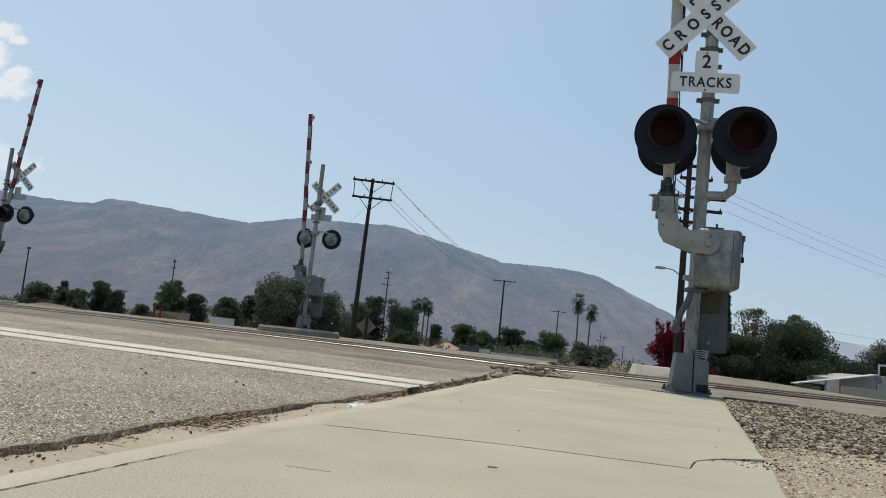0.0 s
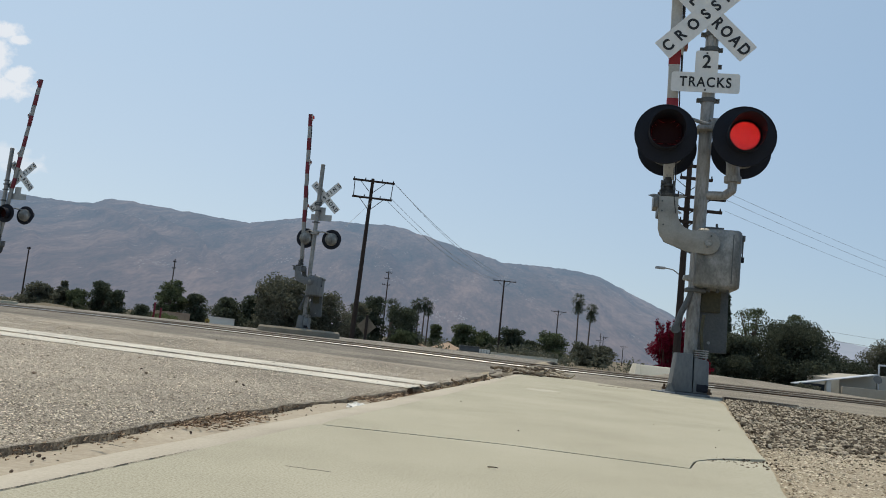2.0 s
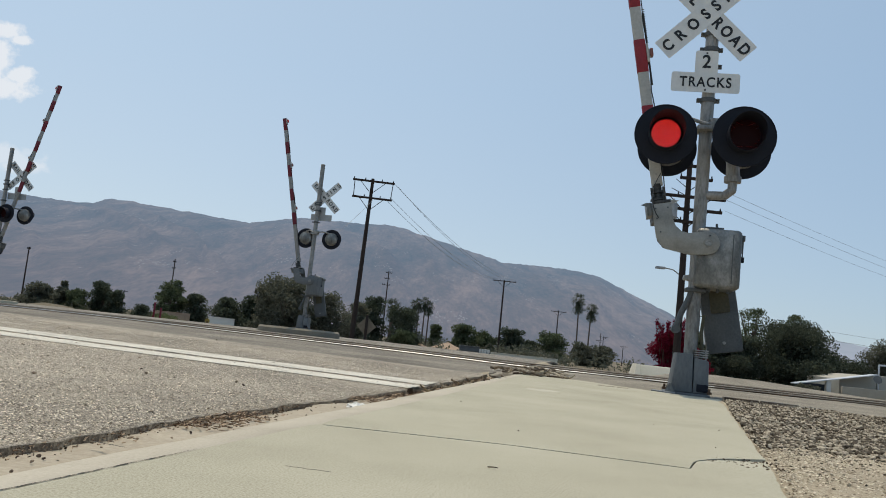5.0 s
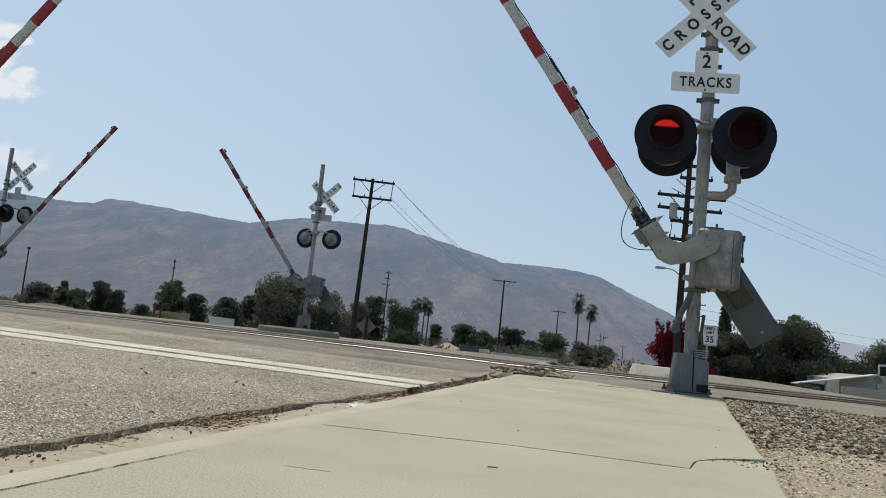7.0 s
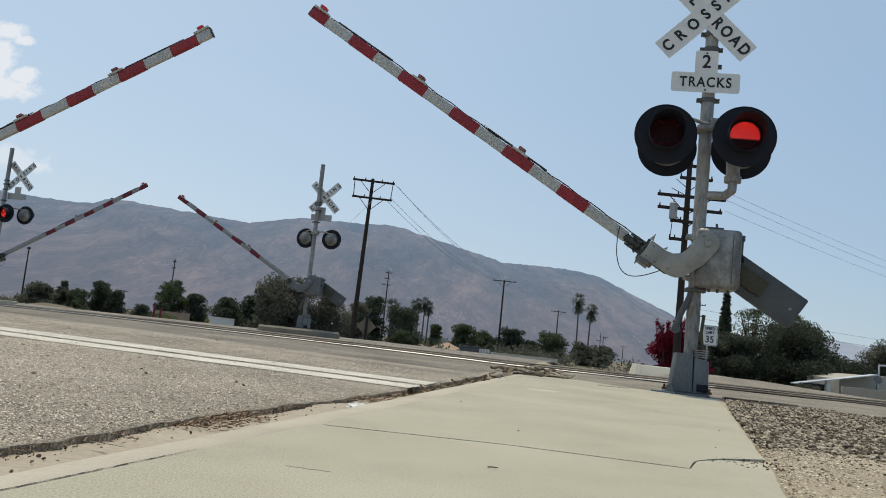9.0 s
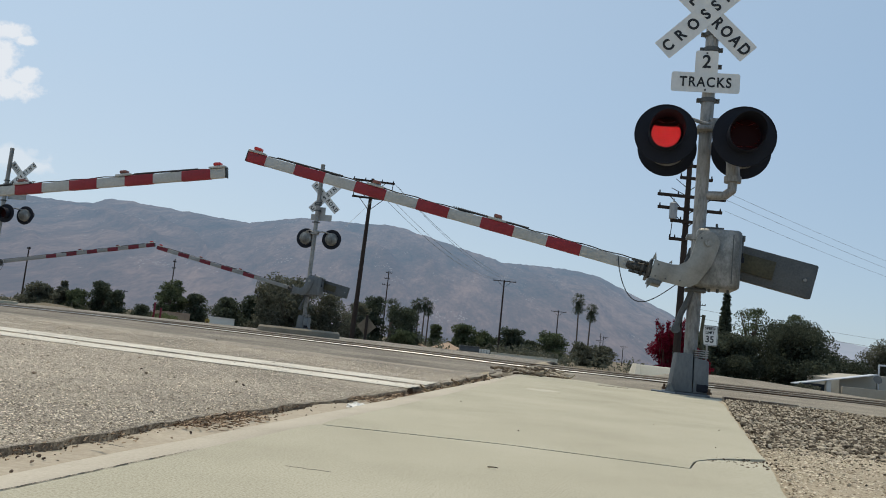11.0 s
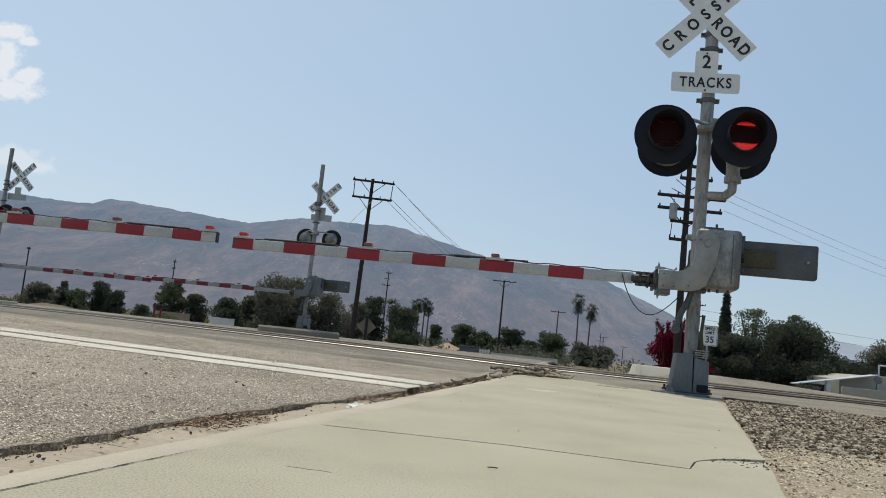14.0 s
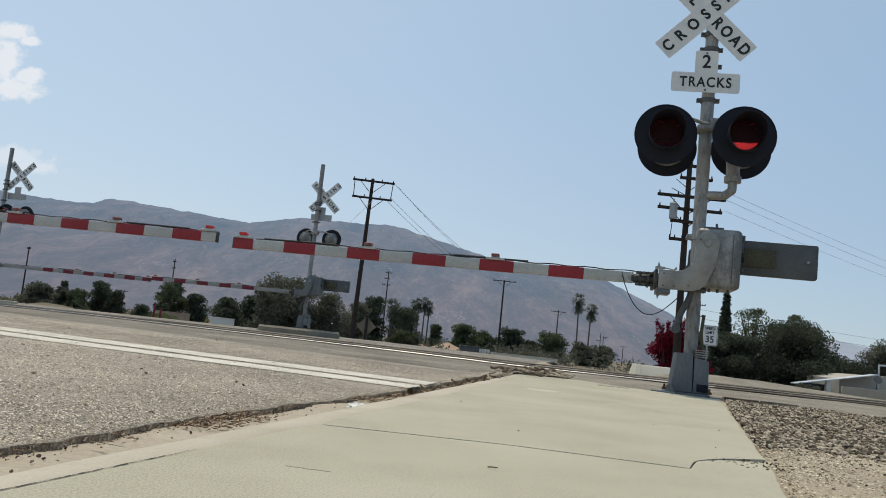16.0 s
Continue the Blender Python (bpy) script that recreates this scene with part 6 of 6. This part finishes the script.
tagged(new("ballast", stones("ballast", spots, M_BALLAST, rng)), "grey brown crushed stone ballast", "gravel", kind="stuff")
spots = []
for _ in range(26000):
    s = rng.uniform(1.2, 4.0)
    u = lerp_table(WALK_RIGHT, s) + 0.01 + rng.exponential(0.8)
    x, y = xy(u, s)
    spots.append((x, y, dirt_z(u, s) + 0.0005, 0.0015 + 0.0045 * rng.random() ** 3))
tagged(new("grit", chips("grit", spots, M_GRIT, rng)), "fine tan grit on the dirt", "gravel", kind="stuff")
spots = []
for _ in range(420):
    s = rng.uniform(1.0, 9.0)
    e = lerp_table(ROAD_EDGE, s)
    u = e + rng.normal(0.05, 0.05)
    x, y = xy(u, s)
    spots.append((x, y, -0.056, 0.0015 + 0.005 * rng.random() ** 3))
for _ in range(13):
    s = rng.uniform(1.4, 7.0)
    u = rng.uniform(lerp_table(KERB_BACK, s), lerp_table(WALK_RIGHT, s))
    x, y = xy(u, s)
    spots.append((x, y, 0.0, rng.uniform(0.0015, 0.0035)))
for _ in range(140):
    s = rng.uniform(2.5, 2.75)
    u = rng.uniform(0.38, 0.62)
    x, y = xy(u, s)
    spots.append((x, y, -0.006, rng.uniform(0.0015, 0.005)))
for _ in range(130):
    s, u = rng.uniform(2, 9), rng.uniform(-5, -1.15)
    x, y = xy(u, s)
    spots.append((x, y, road_z(u, s), rng.uniform(0.003, 0.009)))
tagged(new("pebbles", stones("pebbles", spots, M_TWIG, rng)), "small dark pebbles and crumbs", "pebbles", kind="stuff")


spots = []
while len(spots) < 85000:
    s = 1.15 + 7.0 * rng.random() ** 1.6
    u = lerp_table(ROAD_EDGE, s) + ragged(s) - 0.022 - rng.random() ** 1.1 * (0.5 + 0.75 * s)
    x, y = xy(u, s)
    spots.append((x, y, road_z(u, s) + 0.0008, (0.0012 + 0.0036 * rng.random() ** 2) * (0.8 + 0.07 * s)))
tagged(new("aggregate", chips("aggregate", spots, M_AGGREGATE, rng)), "pale and dark stones showing in the worn asphalt", "gravel", kind="stuff")
spots = []
for _ in range(1700):
    s = 1.0 + 8.0 * rng.random() ** 1.3
    u = lerp_table(ROAD_EDGE, s) + ragged(s) + rng.normal(0.004, 0.006)
    x, y = xy(u, s)
    spots.append((x, y, -0.074 + rng.uniform(0, 0.012), 0.0008 + 0.004 * rng.random() ** 3))
tagged(new("asphalt_crumbs", stones("asphalt_crumbs", spots, M_CRUMB, rng, 0.8)), "dark crumbs broken off the asphalt edge", "rubble", kind="stuff")


spots = []
for _ in range(16000):
    s = 1.0 + 7.5 * rng.random() ** 1.4
    u = lerp_table(ROAD_EDGE, s) + ragged(s) - 0.016 - rng.exponential(0.2)
    x, y = xy(u, s)
    spots.append((x, y, road_z(u, s) - 0.002, (0.0009 + 0.0025 * rng.random() ** 2) * (0.8 + 0.07 * s)))
tagged(new("dust", chips("dust", spots, M_GRIT, rng)), "tan sandy dust and grit along the road edge", "sand", kind="stuff")


def litter(name, count, s0, s1, spread, length, seed, label):
    rng = random.Random(seed)
    bm = bmesh.new()
    for _ in range(count):
        s = s0 + (s1 - s0) * rng.random()
        u = lerp_table(ROAD_EDGE, s) + ragged(s) + spread * (rng.random() ** 1.5)
        x, y = xy(u, s)
        z = -0.058 - 0.026 * smooth(3.5, 5.5, s) + 0.012 * rng.random()
        a, L = rng.uniform(0, math.pi), length * rng.uniform(0.3, 1.3)
        d = Vector((math.cos(a), math.sin(a), rng.uniform(-0.05, 0.08))) * L
        if rng.random() < 0.55:
            tube(bm, (x, y, z), (x + d.x, y + d.y, z + d.z), 0.0016 * rng.uniform(0.5, 1.4), 0.0008, n=4)
        else:
            w = Vector((-d.y, d.x, 0)) * 0.13
            c = Vector((x, y, z + 0.004))
            bm.faces.new([bm.verts.new(c + v) for v in (-d * 0.5, w + Vector((0, 0, 0.003)), d * 0.5 + Vector((0, 0, 0.005)), -w)])
    return solid(name, bm, M_LITTER, label, "leaf litter", kind="stuff")


litter("leaf_litter", 300, 1.2, 3.4, 0.08, 0.011, 3, "dry leaves and twigs along the broken road edge")
for k, (s_mid, count) in enumerate(((2.45, 420), (4.0, 200), (4.6, 300), (5.2, 200))):
    litter("leaf_litter", count, s_mid - 0.25, s_mid + 0.25, 0.15, 0.016 + 0.003 * s_mid, 40 + k, "small heap of reddish brown leaves in the gutter")
litter("leaf_litter", 700, 5.5, 8.8, 0.10, 0.045, 4, "dry bark and leaves along the broken road edge")

# pile of sticks where road and pavement meet
rng2 = random.Random(9)
for k in range(52):
    s, u = 9.05 + rng2.gauss(0, 0.24), -0.47 + rng2.gauss(0, 0.15)
    x, y = xy(u, s)
    L, a = rng2.uniform(0.12, 0.36), rng2.gauss(-0.1, 0.6)
    bm = bmesh.new()
    pts = [(L * (i / 4 - 0.5), 0.02 * rng2.gauss(0, 1), 0.012 * rng2.gauss(0, 1)) for i in range(5)]
    pipe(bm, pts, rng2.uniform(0.005, 0.014), 6)
    solid("stick", bm, M_STICK, "dry broken stick lying on the road edge", "stick", "pile of sticks", at=pose(x, y, 0.01 + 0.06 * rng2.random(), rng2.uniform(0, 30), rng2.uniform(-10, 10), math.degrees(a)))
# curled dry leaves and a white scrap in the gutter
for u, s, L, a in ((-0.80, 5.9, 0.18, 20), (-0.74, 6.05, 0.16, 70), (-0.80, 5.2, 0.11, -30), (-0.72, 7.1, 0.18, 10), (-0.70, 6.6, 0.14, 100), (-0.83, 4.7, 0.10, 15), (-0.78, 5.55, 0.12, -60), (-0.70, 7.5, 0.16, -20), (-0.66, 7.9, 0.14, 45), (-0.85, 4.3, 0.08, 80), (-0.76, 6.35, 0.15, -10)):
    x, y = xy(u, s)
    bm = bmesh.new()
    rows = []
    for i in range(7):
        t = i / 6
        w = 0.25 * L * math.sin(math.pi * min(0.97, t + 0.03))
        rows.append([bm.verts.new((L * (t - 0.5), w * q, 0.03 * (2 * t - 1) ** 2 + 0.012 * abs(q))) for q in (-1, 0, 1)])
    for p, q in zip(rows, rows[1:]):
        for i in range(2):
            bm.faces.new((p[i], p[i + 1], q[i + 1], q[i]))
    bmesh.ops.solidify(bm, geom=bm.faces[:], thickness=0.002)
    solid("dry_leaf", bm, M_STICK, "curled dry brown leaf in the gutter", "leaf", "dry leaves", at=pose(x, y, -0.035, 0, 0, a))
x, y = xy(-0.88, 3.35)
bm = bmesh.new()
bmesh.ops.create_icosphere(bm, subdivisions=3, radius=1)
for v in bm.verts:
    n1 = noise.noise(v.co * 2.2)
    v.co = Vector((v.co.x * 0.042 * (1 + 0.5 * n1), v.co.y * 0.025 * (1 + 0.5 * n1), max(v.co.z, -0.2) * 0.016 * (1 + 0.7 * n1)))
solid("paper_scrap", bm, M_PLASTIC, "crumpled white paper scrap in the gutter", "litter", at=pose(x, y, -0.045))
# short dark bits lying on the pavement
for u, s, L, a in ((-0.16, 1.80, 0.022, 5), (0.36, 1.74, 0.02, 0), (0.35, 8.0, 0.28, -4)):
    x, y = xy(u, s)
    bm = bmesh.new()
    pipe(bm, [(-L / 2, 0, 0.004), (0, 0.0006, 0.0045), (L / 2, 0, 0.004)], 0.0014, 6)
    solid("twig", bm, M_TWIG, "small dark twig lying on the pavement", "twig", "twigs on the pavement", at=pose(x, y, 0, 0, 0, a))
# hairline crack in the near slab
bm = bmesh.new()
pipe(bm, [(-0.25 + 0.0145 * i, 1.5675 - 0.0026 * i + rng2.gauss(0, 0.002), 0.0001) for i in range(7)], 0.0006, 5)
part("crack", bm, M_JOINT, pavement, "short dark hairline crack")
# steel plate beside the gate's base
x, y = xy(0.86, 8.42)
bm = bmesh.new()
box(bm, (-0.12, -0.08, 0), (0.1, 0.08, 0.018), 0.004)
plate(bm, [(0.0, 0.018), (0.1, 0.018), (0.06, 0.10), (0.04, 0.10)], -0.02, -0.012)
solid("cut_off_stub", bm, M_ALU, "bare cut off steel stub beside the gate base", "stub", at=pose(x, y, -0.012, 0, 0, TURN))


# ---- what moves ----
FALL = [(0, 88.7), (4.25, 88.7), (4.55, 86.5), (5.0, 79.0), (5.6, 71.0), (6.3, 62.6), (7.0, 54.8), (8.0, 43.2), (9.0, 32.0), (9.2, 29.6), (10.0, 21.0), (10.7, 14.0), (11.3, 8.5), (11.5, 6.6), (12.0, 2.3), (12.35, 0.0), (12.7, 0.0), (16, 0.0)]
FALL_FAR = [(0, 87.7), (4.25, 87.7), (4.55, 85.5), (5.0, 78.0), (5.6, 70.0), (6.3, 61.0), (7.0, 52.6), (8.0, 40.9), (9.0, 30.2), (9.2, 28.2), (10.0, 20.0), (10.7, 13.6), (11.3, 8.3), (11.5, 6.7), (12.0, 3.6), (12.45, 0.0), (12.8, 0.0), (16, 0.0)]
FALL_LEFT = [(0, 88.7), (4.0, 88.7), (4.3, 86.0), (5.0, 75.8), (5.6, 68.3), (6.3, 60.0), (7.0, 52.0), (7.5, 46.3), (8.0, 40.5), (8.5, 34.7), (9.0, 28.9), (9.2, 26.6), (10.0, 18.0), (10.7, 11.2), (11.3, 5.9), (11.5, 4.2), (12.0, 0.6), (12.25, -0.35), (12.7, -0.35), (16, -0.35)]
FALL_FAR_LEFT = [(t, min(a * 0.98, 83.7)) for t, a in FALL_FAR]
FALL_FAR_RIGHT = [(t, min(a * 0.987, 86.3)) for t, a in FALL_FAR]
# when a lamp glows, and between which heights of its lens (-1 its foot, 1 its top)
FULL = (-1, 1)
RIGHT_LIT = [(0.40, 0.70, (-1, 0.4)), (0.70, 1.05, FULL), (1.62, 2.15, FULL), (2.75, 3.35, FULL), (3.90, 4.55, FULL), (5.15, 5.75, FULL), (6.37, 6.88, (-0.6, 1)), (7.58, 8.10, (-0.55, 1)), (8.70, 9.30, (-0.2, 1)), (9.90, 10.50, (0.0, 1)), (11.10, 11.75, (0.25, 1)), (12.35, 12.65, (0.0, 1)), (12.65, 12.90, (0.25, 1)), (13.56, 13.92, (0.5, 1), (-1, -0.75)), (13.92, 14.12, (0.75, 1), (-1, -0.5)), (14.66, 14.85, (0.2, 1)), (14.85, 15.22, (0.5, 1)), (15.88, 16.5, (-1, -0.5))]
LEFT_LIT = [(1.05, 1.55, (-1, 0.6)), (2.15, 2.75, (0.2, 1)), (3.35, 3.90, (-1, 0.9)), (4.55, 5.15, FULL), (5.75, 6.37, FULL), (6.88, 7.25, (0.5, 1)), (7.25, 7.58, (-1, -0.3)), (8.10, 8.70, (-1, 0.9)), (9.30, 9.90, (-0.5, 1)), (10.50, 11.10, (-1, 0.6)), (11.75, 12.35, (-1, 0.25)), (12.90, 13.15, (-0.4, 1)), (13.15, 13.40, (0.0, 1)), (14.12, 14.66, (-1, 0.6)), (15.22, 15.88, (0.1, 1))]
FAR_LIT = [(0.40, 0.95, FULL), (8.70, 9.30, FULL), (9.90, 10.50, FULL), (11.10, 11.75, FULL), (12.35, 12.96, FULL), (13.52, 14.12, FULL), (15.88, 16.5, FULL)]


def arm_rows(key, table):
    bracket, px, py, pz, side = ARMS[key]
    walk(bracket, [(t, pose(px, py, pz, 0, -side * a, 0)) for t, a in table])
    # the weights turn about the gear's shaft, a little behind and below the arm's pivot
    dx, dz = -side * 0.125, -0.045
    walk(WEIGHTS[key], [(t, pose(px + dx, py, pz + dz, 0, -side * a, 0) @ pose(-dx, 0, -dz)) for t, a in table])
    cable_ob, rows = SLACK[key], []
    chord = Vector((-side * 0.62, 0, -0.18)).normalized()
    for t, a in table:
        at = pose(px, py, pz, 0, -side * a, 0) @ Vector((side * 0.80, 0.2, -0.34))
        twist = Matrix.Rotation(side * radians(80) * smooth(62, 88, a), 4, chord)
        rows.append((t, Matrix.Translation(at) @ pose(0, 0, 0, 0, -side * a * 0.75, 0) @ twist))
    walk(cable_ob, rows)


def lamp_rows(key, lit):
    """Each lens strip turns its glowing face out, or back again, in a tenth of a second."""
    for k, (strip, m) in enumerate(ROTORS[key]):
        mid = -1 + (k + 0.5) * 2 / STRIPS
        spans = []
        for on, off, *heights in lit:
            if any(lo < mid < hi for lo, hi in heights):
                if spans and abs(spans[-1][1] - on) < 0.01:
                    spans[-1][1] = off
                else:
                    spans.append([on, off])
        rows, turn = [(0, 180.0)], 180.0
        for span in spans:
            for t in span:
                f = round(t * FPS)
                if f + 3 > 16 * FPS:
                    continue
                rows += [((f - 2) / FPS, turn), ((f - 1) / FPS, turn), (f / FPS, turn + 60), ((f + 1) / FPS, turn + 120), ((f + 2) / FPS, turn + 180), ((f + 3) / FPS, turn + 180)]
                turn += 180
        rows.append((16, turn))
        walk(strip, [(t, m @ pose(0, 0, 0, a, 0, 0)) for t, a in rows])


def motions():
    arm_rows("near_right", FALL)
    arm_rows("near_left", FALL_LEFT)
    arm_rows("far_right", FALL_FAR_RIGHT)
    arm_rows("far_left", FALL_FAR_LEFT)
    for ob, (x, y, z) in CLOUDS:
        walk(ob, [(0, pose(x, y, z)), (16, pose(x + 45, y, z))])
    lamp_rows("near_rightR", RIGHT_LIT)
    lamp_rows("near_rightL", LEFT_LIT)
    lamp_rows("near_leftR", RIGHT_LIT)
    lamp_rows("near_leftL", LEFT_LIT)
    lamp_rows("far_leftL", FAR_LIT)


motions()
